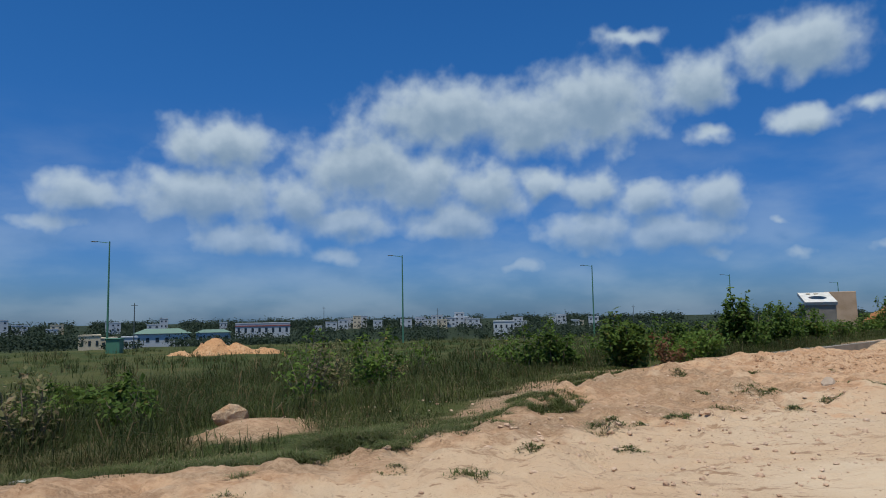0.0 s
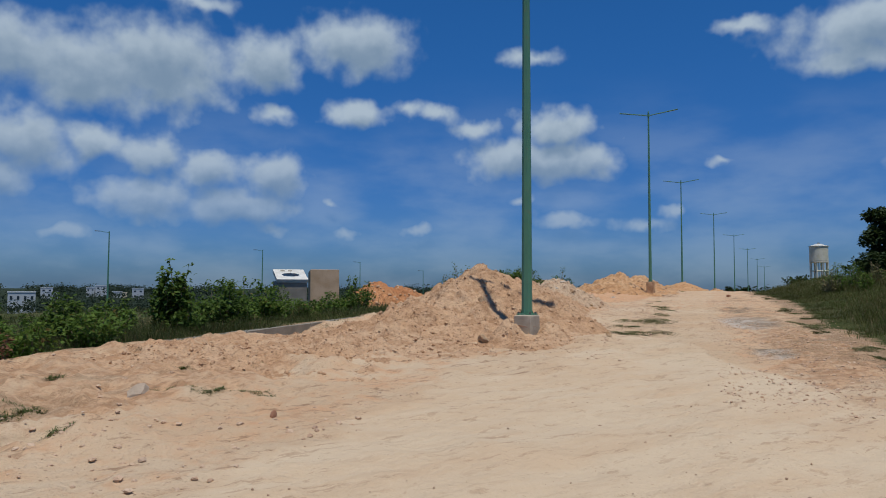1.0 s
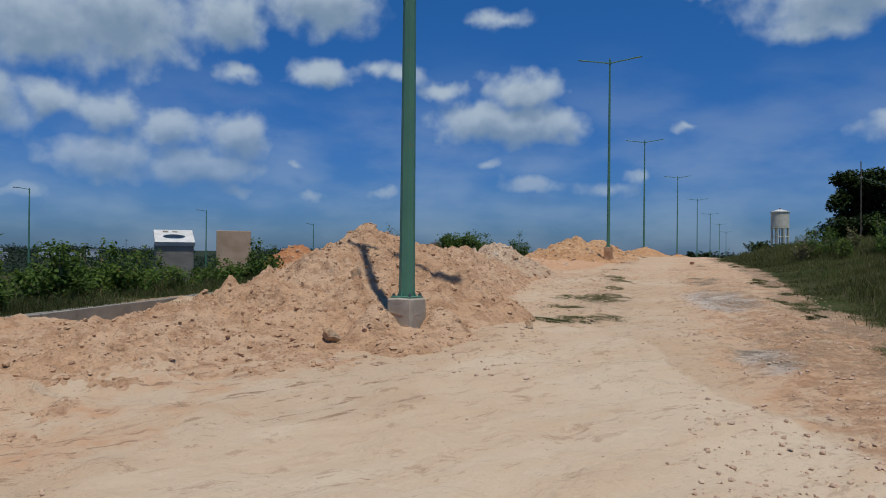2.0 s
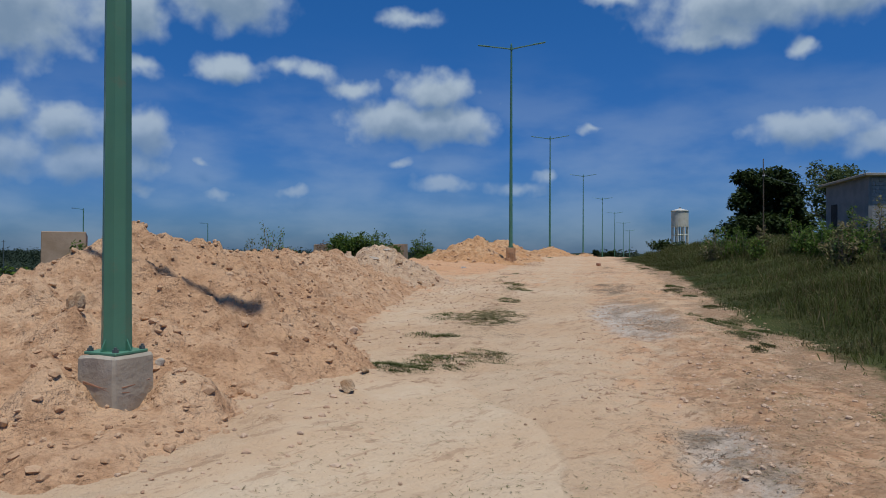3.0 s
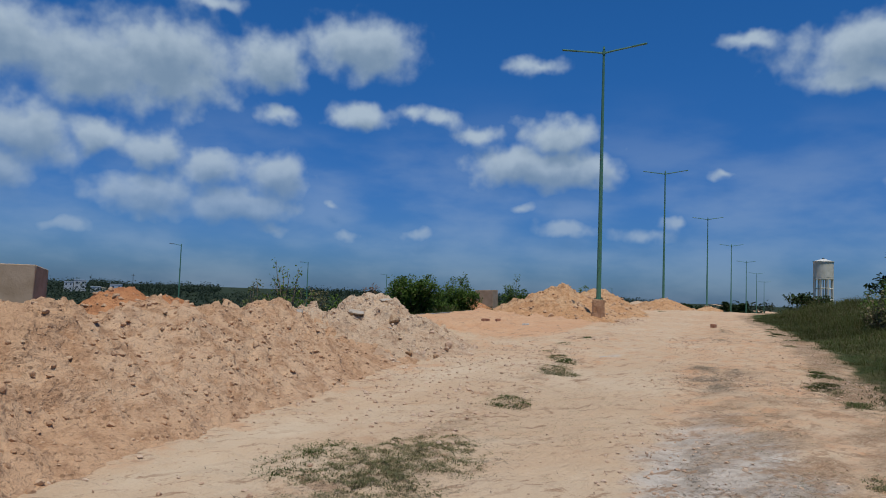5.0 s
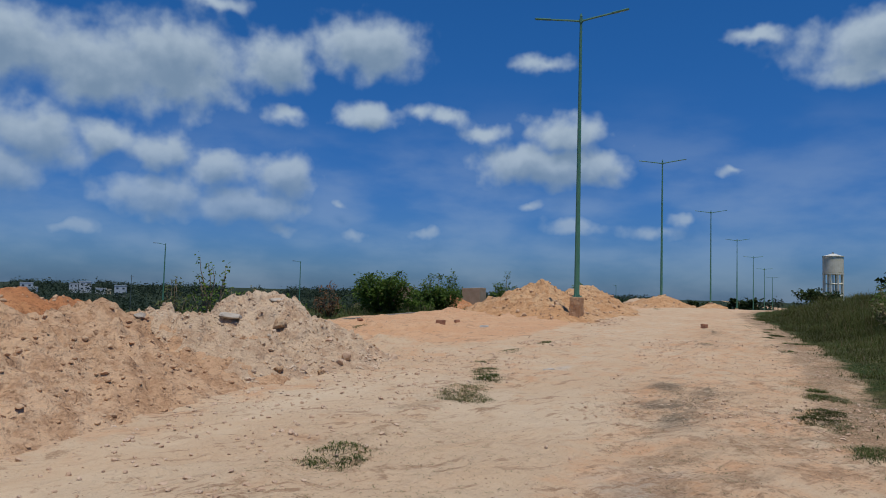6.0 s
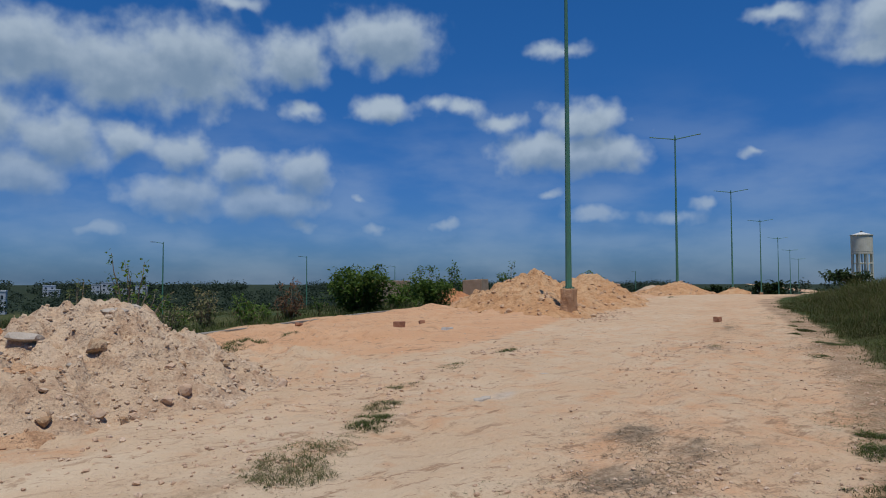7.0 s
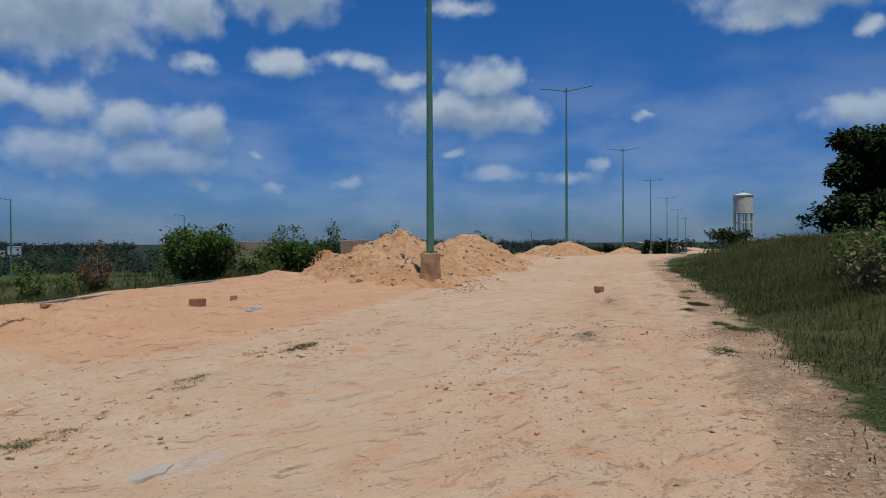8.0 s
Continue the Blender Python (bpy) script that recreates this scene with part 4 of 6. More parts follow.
# ---- precast boxes left by the drain ----
def precast_box(x, y, w, h, turn, tilt, label, lid=None, material=M_PRECAST, sink=0.15, hole=True):
    z = gz(x, y)
    root = empty("precast_chamber", pose(x, y, z - sink, tilt, 0, turn), label, "concrete chamber", "precast drain chambers")
    t = 0.11
    for k, (sx, sy, ax, ay) in enumerate(((w, t, 0, -(w - t) / 2), (w, t, 0, (w - t) / 2), (t, w - 2 * t, -(w - t) / 2, 0), (t, w - 2 * t, (w - t) / 2, 0))):
        part("wall_panel", box(sx, sy, h, (ax, ay, 0), 0.02), material, root)
    if lid:
        bm = bmesh.new()
        n, rr = 24, w * 0.30
        outer, inner = [], []
        for k in range(n):
            a = 2 * math.pi * k / n
            s = (w / 2 + 0.03) / max(abs(math.cos(a)), abs(math.sin(a)))
            outer.append((s * math.cos(a), s * math.sin(a)))
            inner.append((rr * math.cos(a), rr * 0.62 * math.sin(a) - 0.06))
        rows = [[bm.verts.new((*p, zz)) for p in ring] for ring, zz in ((outer, h), (outer, h + 0.13), (inner, h + 0.13), (inner, h))]
        for a, b in zip(rows, rows[1:] + rows[:1]):
            for k in range(n):
                bm.faces.new((a[k], a[(k + 1) % n], b[(k + 1) % n], b[k]))
        lean = Matrix.Translation((0, -w / 2, h)) @ Matrix.Rotation(radians(17), 4, "X") @ Matrix.Translation((0, w / 2, -h))
        bmesh.ops.transform(bm, matrix=lean, verts=bm.verts)
        part("lid", bm, lid, root, "white-washed lid with an oval manhole")
        for s in (-1, 0.2):
            part("lifting_lug", box(0.16, 0.08, 0.04, (0.28 * s * w / 1.3, w * 0.34, h + 0.13), 0.01), M_CONCRETE, root, "", lean)
    return root


precast_box(15.1, 30.15, 1.15, 1.72, -12, 3, "dark concrete chamber with a white lid, tilted among weeds", M_LIMEWASH)
precast_box(19.45, 36.6, 1.42, 2.35, -19, -5, "mud-brown open concrete chamber standing on the verge", None, M_TANBOX)
precast_box(55.2, 60.9, 1.5, 1.75, 35, -3, "mud-brown open concrete chamber between bushes", None, M_TANBOX)
precast_box(49.4, 63.8, 2.2, 1.95, 30, 0, "mud-brown open concrete chamber behind a bush", None, M_TANBOX)


# ---- stones and bricks ----
def stone(name, x, y, sx, sy, sz, turn, seed, material, label, category="stone", sink=0.22, group="", tip=0):
    z = surface_z(x, y)
    ob = new(name)
    ob.matrix_world = pose(x, y, z + sz * (0.5 - sink), tip, 0, turn)
    tagged(ob, label, category, group)
    part("stone_body", rock_mesh(name, sx, sy, sz, seed), material, ob)
    return ob


stone("boulder", -3.1, 9.75, 0.58, 0.44, 0.44, 15, 4, M_ROCK, "angular rust and cream sandstone boulder on the grassy verge", "boulder")
stone("stone", 6.1, 11.95, 0.50, 0.32, 0.20, 40, 7, M_TANSTONE, "pale grey-tan flat stone half sunk in soil", sink=0.42)
stone("stone", 6.9, 9.7, 0.11, 0.10, 0.10, 10, 9, M_BRICK, "small red-brown stone on the dirt road")
stone("stone", 13.69, 15.48, 0.30, 0.22, 0.24, 70, 11, M_ROCK, "angular brown stone on the soil heap")
stone("stone", 12.25, 13.5, 0.38, 0.24, 0.20, 25, 12, M_ROCK, "broken tan stone at the foot of the heap")
stone("stone", 15.25, 13.28, 0.22, 0.18, 0.15, 50, 13, M_ROCK, "red-brown stone at the foot of the heap")
stone("stone", 15.9, 13.9, 0.15, 0.12, 0.10, 50, 14, M_ROCK, "small brown stone at the foot of the heap")
stone("stone", 17.8, 16.7, 0.26, 0.18, 0.13, 35, 15, M_CLOD, "flat tan stone at the foot of the heap", sink=0.35)
stone("stone", 14.05, 14.35, 0.13, 0.10, 0.10, 35, 16, M_GREYROCK, "blue-grey stone chip on the soil heap")
stone("concrete_chunk", 26.0, 25.6, 0.30, 0.26, 0.26, 10, 17, M_ROCK, "brown rounded stone on the pale heap")
for k, (x, y, s, t) in enumerate(((25.3, 25.9, 0.55, 20), (24.5, 26.8, 0.34, 60), (26.3, 26.5, 0.40, -30), (23.7, 25.3, 0.30, 5), (25.7, 25.2, 0.24, 80), (24.9, 25.4, 0.36, 44))):
    stone("concrete_chunk", x, y, s, s * 0.62, s * 0.34, t, 20 + k, M_GREYROCK, "flat chunk of broken grey concrete on the pale heap", "rubble", 0.3, "concrete chunks on the heap", 12)
stone("concrete_chunk", 26.68, 27.22, 0.16, 0.34, 0.62, 30, 31, M_GREYROCK, "pointed pale concrete shard standing in the heap", "rubble", 0.42, "concrete chunks on the heap", 24)
part_rng = random.Random(5)
for k in range(16):
    u = 34.6 + 0.26 * k + part_rng.uniform(-0.15, 0.15)
    x, y = xy_of(u, 3.75 + 0.02 * k + part_rng.uniform(-0.35, 0.3))
    s = part_rng.uniform(0.10, 0.24)
    stone("stone", x, y, s, s * 0.8, s * 0.7, part_rng.uniform(0, 180), 40 + k, M_CLOD if k % 3 else M_ROCK, "broken brown stone along the foot of the heap", "stone", 0.25, "stones at the heap's foot")


def broken_brick(x, y, sx, sy, sz, turn, tip, label):
    root = empty("brick", pose(x, y, surface_z(x, y) - 0.01, 0, tip, turn), label, "brick", "loose bricks on the orange soil")
    bm = box(sx, sy, sz, (0, 0, 0), 0.012)
    bmesh.ops.subdivide_edges(bm, edges=bm.edges[:], cuts=2, use_grid_fill=True)
    for p in bm.verts:
        p.co += 0.018 * noise.noise_vector(p.co * 9 + Vector((x, y, 0)))
    part("brick_body", bm, M_BRICK, root)


broken_brick(33.95, 32.9, 0.30, 0.20, 0.18, 30, 4, "solid brown clay block lying on orange soil")
broken_brick(34.95, 33.45, 0.26, 0.15, 0.11, 70, 8, "chipped brown clay brick lying on orange soil")
broken_brick(42.5, 29.62, 0.24, 0.16, 0.14, 10, 3, "dark brown brick on the dirt road")
broken_brick(31.3, 33.2, 0.22, 0.12, 0.08, 50, 10, "small dark brick fragment on orange soil")


def flat_piece(name, x, y, sx, sy, turn, material, label, category, thick=0.02):
    root = empty(name, pose(x, y, surface_z(x, y) - 0.003, 0, 1, turn), label, category)
    bm = bmesh.new()
    n = 14
    rng = random.Random(int(x * 31 + y * 7))
    ring = [(math.cos(2 * math.pi * k / n) * sx / 2 * rng.uniform(0.7, 1.1), math.sin(2 * math.pi * k / n) * sy / 2 * rng.uniform(0.7, 1.1)) for k in range(n)]
    lo = [bm.verts.new((*p, -0.02)) for p in ring]
    hi = [bm.verts.new((p[0] * 0.94, p[1] * 0.94, thick + 0.02 * noise.noise((p[0] * 5, p[1] * 5, 1)))) for p in ring]
    for k in range(n):
        bm.faces.new((lo[k], lo[(k + 1) % n], hi[(k + 1) % n], hi[k]))
    bm.faces.new(hi)
    part("sheet", bm, material, root)


flat_piece("cement_patch", 30.2, 23.55, 0.55, 0.30, 50, M_GREYROCK, "hardened pale grey cement spill on the road", "cement spill", 0.006)
flat_piece("cement_patch", 31.95, 24.55, 0.70, 0.12, 100, M_GREYROCK, "thin hardened cement streak on the road", "cement spill", 0.006)
flat_piece("litter_scrap", 34.4, 31.2, 0.5, 0.16, 20, M_LIMEWASH, "crumpled whitish scrap lying on orange soil", "litter", 0.05)
flat_piece("litter_scrap", -4.1, 6.9, 0.35, 0.16, 20, M_LIMEWASH, "torn pale grey scrap on the verge", "litter", 0.03)


# ---- bushes and weeds ----
def bush(x, y, w, h, seed, leaf=0.07, count=1500, material=None, label="", stems=9, spiky=0.0, open_base=0.15, group="bushes on the verge", name="bush", twig=None):
    """A shrub: bent stems from one root, twigs, and many single leaves in clumps with gaps."""
    rng = np.random.default_rng(seed)
    z0 = gz(x, y) - 0.03
    root = empty(name, pose(x, y, z0), label, "bush", group)
    bm = bmesh.new()
    anchors = []
    for k in range(stems):
        a = 2 * math.pi * (k + rng.uniform(-0.3, 0.3)) / stems
        reach = w / 2 * rng.uniform(0.35, 0.95)
        top = h * rng.uniform(0.72, 1.0) * (1 - 0.35 * (reach / (w / 2)) ** 2)
        if rng.random() < spiky:
            top, reach = h * rng.uniform(1.0, 1.25), reach * 0.6
        pts = []
        for s in np.linspace(0, 1, 6):
            pts.append((math.cos(a) * reach * s**0.8 + rng.normal(0, 0.02 * w), math.sin(a) * reach * s**0.8 + rng.normal(0, 0.02 * w), top * s))
        tube(pts, [0.018 * h * (1.15 - s) for s in np.linspace(0, 1, 6)], 5, bm, False)
        for s in np.linspace(open_base + 0.1, 1.0, 9):
            i = min(int(s * 5), 4)
            p = np.array(pts[i]) * (1 - (s * 5 - i)) + np.array(pts[i + 1]) * (s * 5 - i)
            anchors.append((p, w * (0.19 if s < 0.9 else 0.09)))
    part("stem", bm, twig or M_TWIG, root)
    per = max(3, count // len(anchors))
    pts = []
    for p, r in anchors:
        d = rng.normal(0, 1, (per, 3))
        d /= np.linalg.norm(d, axis=1)[:, None]
        pts.append(p + d * (r * rng.random(per) ** 0.45)[:, None] * (1, 1, 0.85))
    pts = np.concatenate(pts)
    pts[:, 2] = np.clip(pts[:, 2], 0.03, None)
    v, f = leaf_cards(pts, np.full(len(pts), leaf), rng)
    tagged(part("foliage", mesh_from("foliage", v, f), material or M_BUSH, root), kind="stuff")
    return root


bush(9.0, 23.0, 1.5, 1.45, 101, 0.085, 2600, M_BUSH, "dense dark green bush with tall leafy shoots beside the drain", 11, 0.35)
bush(9.3, 23.6, 1.1, 1.75, 102, 0.08, 420, M_WEED, "tall sparse shrub with upright leafy twigs beside the drain", 6, 0.6)
bush(10.9, 24.4, 1.9, 1.25, 103, 0.08, 2200, M_BUSH, "broad green bush among roadside weeds", 11, 0.25)
bush(12.6, 25.9, 1.8, 1.2, 104, 0.075, 1700, M_WEED, "leafy green weed clump beside the drain", 10, 0.4)
bush(14.2, 27.2, 1.7, 0.95, 105, 0.07, 1300, M_WEED, "leafy green weed clump beside concrete chambers", 10, 0.3)
bush(3.7, 15.6, 1.6, 1.15, 106, 0.075, 2000, M_BUSH_BRIGHT, "bright green leafy bush on the field's edge", 11, 0.3)
bush(5.2, 17.0, 1.5, 0.75, 107, 0.06, 1200, M_WEED, "low green weed clump on the field's edge", 9, 0.2)
bush(6.6, 19.3, 1.6, 0.85, 108, 0.065, 1200, M_WEED, "low green weed clump by the drain", 9, 0.2)
bush(4.6, 15.9, 0.9, 0.6, 109, 0.05, 500, M_DEAD, "withered red-brown weed on the field's edge", 7, 0.2)
bush(-1.5, 13.6, 1.5, 0.95, 110, 0.06, 1100, M_WEED, "tall weeds with pale seed heads in the field", 10, 0.5)
bush(-2.6, 14.6, 1.4, 0.85, 111, 0.055, 800, M_GRASS_DRY, "tall drying weeds in the field", 10, 0.5)
bush(-5.6, 11.6, 1.5, 0.6, 112, 0.085, 900, M_BUSH_BRIGHT, "low broad-leaved bright green weed patch", 10, 0.1)
bush(-6.5, 11.9, 1.2, 0.5, 113, 0.085, 700, M_BUSH_BRIGHT, "low broad-leaved bright green weed patch", 10, 0.1)
bush(-5.9, 10.3, 1.1, 0.5, 114, 0.06, 600, M_WEED, "low yellow-green weed patch", 9, 0.2)
bush(38.9, 46.1, 3.3, 2.5, 120, 0.10, 9500, M_BUSH, "large round dense green bush beside the drain", 26, 0.0, 0.0)
bush(44.9, 50.6, 3.2, 2.0, 121, 0.10, 6000, M_BUSH, "wide low green bush beside the drain", 20, 0.05, 0.0)
bush(42.0, 48.6, 1.6, 1.0, 122, 0.09, 1000, M_WEED, "low green bush between two larger bushes", 9, 0.2)
bush(57.0, 66.8, 3.2, 2.7, 123, 0.13, 1500, M_BUSH, "green bush behind an empty concrete chamber", 12, 0.2)
bush(59.2, 62.2, 2.8, 2.5, 124, 0.13, 1500, M_BUSH, "loose green bush beside an orange soil heap", 12, 0.2)
bush(64.5, 58.5, 2.8, 1.7, 125, 0.13, 900, M_WEED, "grey-green bush behind an orange soil heap", 10, 0.3)
bush(27.9, 36.7, 1.9, 2.0, 126, 0.075, 620, M_WEED, "sparse grey-green shrub with bare twigs", 14, 0.4)
bush(26.6, 36.2, 1.5, 1.5, 127, 0.07, 450, M_SEDGE, "dry wispy shrub beside a greener one", 12, 0.4)
bush(34.3, 42.3, 1.4, 1.35, 128, 0.07, 700, M_DEAD, "dark withered brown weed beside the drain", 11, 0.4)
bush(32.4, 41.8, 1.5, 1.0, 129, 0.07, 700, M_WEED, "green weed clump in the field", 10, 0.3)
bush(30.6, 40.2, 1.6, 1.2, 130, 0.07, 700, M_GRASS_DRY, "drying olive weed clump in the field", 10, 0.3)
row_rng = random.Random(29)
for k in range(24):
    u = 11.5 + 0.95 * k + row_rng.uniform(-0.4, 0.4)
    x, y = xy_of(u, 11.6 + row_rng.uniform(0, 2.6) + 0.05 * k)
    s = row_rng.uniform(1.0, 1.7)
    bush(x, y, s, s * row_rng.uniform(0.55, 0.9), 150 + k, 0.07, 1000, (M_BUSH_BRIGHT, M_BUSH, M_WEED)[k % 3], ("bright green leafy weed beside the drain", "dark green leafy bush beside the drain", "olive-green weed beside the drain")[k % 3], 9, 0.35, group="weeds beside the drain")
weed_rng = random.Random(17)
for k in range(64):
    u = weed_rng.uniform(17, 52)
    v = float(right_edge(u)) - weed_rng.uniform(3.0, 10.5)
    x, y = xy_of(u, v)
    s = weed_rng.uniform(0.7, 1.5)
    bush(x, y, s, s * weed_rng.uniform(0.7, 1.05), 200 + k, 0.065, 700, (M_WEED, M_BUSH, M_BUSH, M_GRASS_DRY)[k % 4], ("leafy green weed on the grassy bank", "dark green weed on the grassy bank", "leafy green weed on the grassy bank", "drying olive weed on the grassy bank")[k % 4], 9, 0.35, group="weeds on the bank")
for k in range(34):
    u = weed_rng.uniform(-6, 74)
    v = float(left_edge(u)) + weed_rng.uniform(3.5, 16)
    x, y = xy_of(u, v)
    s = weed_rng.uniform(0.8, 1.6)
    bush(x, y, s, s * weed_rng.uniform(0.5, 0.75), 300 + k, 0.06, 420, (M_WEED, M_GRASS_DRY, M_BUSH)[k % 3], ("leafy green weed in the tall grass", "drying olive weed in the tall grass", "dark green weed in the tall grass")[k % 3], 8, 0.35, group="weeds in the field")


# ---- grass ----
def grass_patch(x, y, w, d, turn, h, count, material, label, seed, width=0.008, lean=1.8):
    rng = np.random.default_rng(seed)
    tufts = max(12, count // 9)
    a, r = rng.uniform(0, 2 * math.pi, tufts), rng.random(tufts) ** 0.6
    tx, ty = np.cos(a) * r * w / 2, np.sin(a) * r * d / 2
    c, s = math.cos(radians(turn)), math.sin(radians(turn))
    ragged = fbm(x + tx, y + ty, 0.5, 3, seed) > -0.26 - 0.25 * (r < 0.35)
    ragged |= ragged.sum() < 8
    tx, ty, r = tx[ragged], ty[ragged], r[ragged]
    tufts = len(tx)
    count = int(count * (2.0 if h < 0.13 else 1.4))
    pick = rng.integers(0, tufts, count)
    lx, ly = tx[pick] + rng.normal(0, 0.04, count), ty[pick] + rng.normal(0, 0.04, count)
    gx, gy = x + c * lx - s * ly, y + s * lx + c * ly
    hh = h * 0.85 * rng.uniform(0.35, 1.15, count) * (1 - 0.4 * r[pick] ** 2)
    v, f = blades(gx, gy, ground_z(gx, gy) - 0.01, hh, np.full(count, width), lean, seed, 0.55)
    zc = gz(x, y)
    root = empty("grass_patch", pose(x, y, zc), label, "grass patch", "grass patches on bare soil")
    tagged(part("grass", mesh_from("grass", v - np.array((x, y, zc)), f), material, root), kind="stuff")


ROADWAY = math.degrees(math.atan2(0.6, 0.8))
for k, (x, y, w, d, h, n, m, label) in enumerate((
    (21.3, 17.25, 2.9, 1.25, 0.09, 6500, M_GRASS_DRY, "wide patch of short dry olive grass on the road"),
    (20.8, 17.9, 1.6, 0.8, 0.09, 900, M_GRASS_FRESH, "short green grass at the edge of a dry patch"),
    (18.7, 15.95, 0.35, 0.9, 0.16, 500, M_GRASS_FRESH, "narrow strip of upright green grass on the road"),
    (16.5, 14.3, 0.8, 1.0, 0.11, 1500, M_GRASS_FRESH, "tuft of green grass at the foot of the heap"),
    (17.3, 14.3, 1.1, 0.8, 0.10, 1100, M_GRASS_FRESH, "thin dry grass at the foot of the heap"),
    (18.05, 14.25, 0.8, 0.8, 0.10, 800, M_GRASS_DRY, "thin grass on the road's middle"),
    (24.3, 19.5, 0.9, 0.55, 0.13, 700, M_GRASS_FRESH, "tuft of dark green grass on the road's middle"),
    (27.3, 21.9, 1.6, 0.55, 0.10, 700, M_GRASS_DRY, "thin dry grass on the road's middle"),
    (28.4, 22.8, 0.5, 0.4, 0.14, 420, M_GRASS_FRESH, "small tuft of green grass on the road's middle"),
    (28.15, 22.55, 0.5, 0.4, 0.14, 460, M_GRASS_FRESH, "dense tuft of green grass on the road's middle"),
    (28.75, 23.5, 0.7, 0.4, 0.12, 420, M_GRASS_DRY, "dry tuft of grass on the road's middle"),
    (27.0, 21.45, 0.9, 0.6, 0.17, 620, M_GRASS_DRY, "dry wiry weeds on the road's middle"),
    (31.4, 26.1, 1.6, 0.4, 0.09, 380, M_GRASS_DRY, "scattered dry grass on the road's middle"),
    (33.2, 27.1, 0.9, 0.35, 0.12, 380, M_GRASS_FRESH, "thin green grass on the road's middle"),
    (29.7, 24.8, 0.9, 0.35, 0.10, 260, M_GRASS_DRY, "scattered dry grass on the road's middle"),
    (37.0, 25.4, 0.6, 0.35, 0.08, 260, M_GRASS_DRY, "flat dry weed on the road"),
    (11.4, 14.5, 0.9, 0.35, 0.10, 300, M_GRASS_DRY, "thin dry grass at the foot of the heap"),
    (10.9, 14.0, 0.3, 0.22, 0.10, 120, M_SEDGE, "small grey-green herb on bare soil"),
    (7.6, 14.3, 1.4, 0.35, 0.10, 420, M_GRASS_FRESH, "thin green grass on bare soil"),
    (11.1, 16.6, 0.7, 0.3, 0.12, 260, M_GRASS_FRESH, "thin green grass beside the heap"),
    (3.5, 9.6, 0.7, 0.4, 0.16, 420, M_GRASS_FRESH, "tuft of green grass on the rough verge"),
    (2.7, 8.7, 0.5, 0.35, 0.12, 260, M_SEDGE, "tuft of grey-green grass on the rough verge"),
    (4.6, 11.2, 1.3, 0.5, 0.12, 420, M_GRASS_FRESH, "thin green grass on the rough verge"),
    (1.6, 7.9, 0.45, 0.35, 0.16, 360, M_SEDGE, "small tuft of grey-green grass on the verge"),
    (-1.25, 8.0, 1.15, 0.75, 0.52, 2400, M_SEDGE, "thick clump of grey-green grass on the verge"),
    (-2.1, 7.0, 1.8, 0.65, 0.36, 2600, M_SEDGE, "long clump of grey-green grass on the verge"),
    (-1.5, 6.7, 0.6, 0.45, 0.34, 800, M_SEDGE, "drooping tuft of grey-green grass on the verge"),
    (-0.1, 7.75, 1.5, 0.8, 0.24, 1900, M_SEDGE, "dark green grass clump spreading over the verge"),
    (0.35, 9.0, 1.7, 0.7, 0.22, 1500, M_SEDGE, "spreading clump of dark green grass on the verge"),
    (-3.4, 7.2, 1.6, 0.7, 0.26, 1700, M_SEDGE, "clump of grey-green grass on the verge"),
    (-4.3, 7.0, 1.6, 0.6, 0.18, 1200, M_GRASS_DRY, "trodden dry grass on the verge"),
    (1.3, 10.2, 1.4, 0.6, 0.20, 1200, M_GRASS_FRESH, "fresh green grass on the verge"),
    (29.4, 31.2, 1.3, 0.7, 0.25, 700, M_GRASS_FRESH, "green grass below the orange soil's edge"),
    (28.7, 30.4, 1.4, 0.8, 0.25, 700, M_GRASS_FRESH, "green grass between heap and orange soil"),
    (30.6, 31.8, 0.6, 0.4, 0.18, 250, M_GRASS_FRESH, "small tuft of green grass on orange soil"),
    (60.5, 47.0, 1.2, 0.6, 0.2, 300, M_GRASS_FRESH, "bright green grass between soil heaps"),
)):
    grass_patch(x, y, w, d, ROADWAY, h, n, m, label, 400 + k, 0.007 if h < 0.3 else 0.011)
tuft_rng = random.Random(43)
for k in range(30):
    u = tuft_rng.uniform(1.5, 17)
    x, y = xy_of(u, tuft_rng.uniform(4.4, float(left_edge(u)) - 0.1))
    s = tuft_rng.uniform(0.15, 0.5)
    grass_patch(x, y, s, s * 0.6, tuft_rng.uniform(0, 180), tuft_rng.uniform(0.07, 0.16), int(420 * s), (M_GRASS_DRY, M_GRASS_FRESH, M_SEDGE)[k % 3], ("small dry grass tuft on the rough verge", "small green grass tuft on the rough verge", "small grey-green grass tuft on the rough verge")[k % 3], 520 + k, 0.009)
bank_rng = random.Random(47)
for k in range(44):
    u = bank_rng.uniform(18, 53)
    x, y = xy_of(u, float(right_edge(u)) + bank_rng.uniform(-0.9, 0.15))
    s = bank_rng.uniform(0.25, 0.7)
    grass_patch(x, y, s * 1.5, s * 0.6, ROADWAY + bank_rng.uniform(-15, 15), bank_rng.uniform(0.07, 0.15), int(900 * s), (M_GRASS, M_GRASS_DRY, M_GRASS_FRESH)[k % 3], ("low dark olive grass patch at the road's edge", "low dry grass patch at the road's edge", "low green grass patch at the road's edge")[k % 3], 600 + k, 0.008)
edge_rng = random.Random(41)
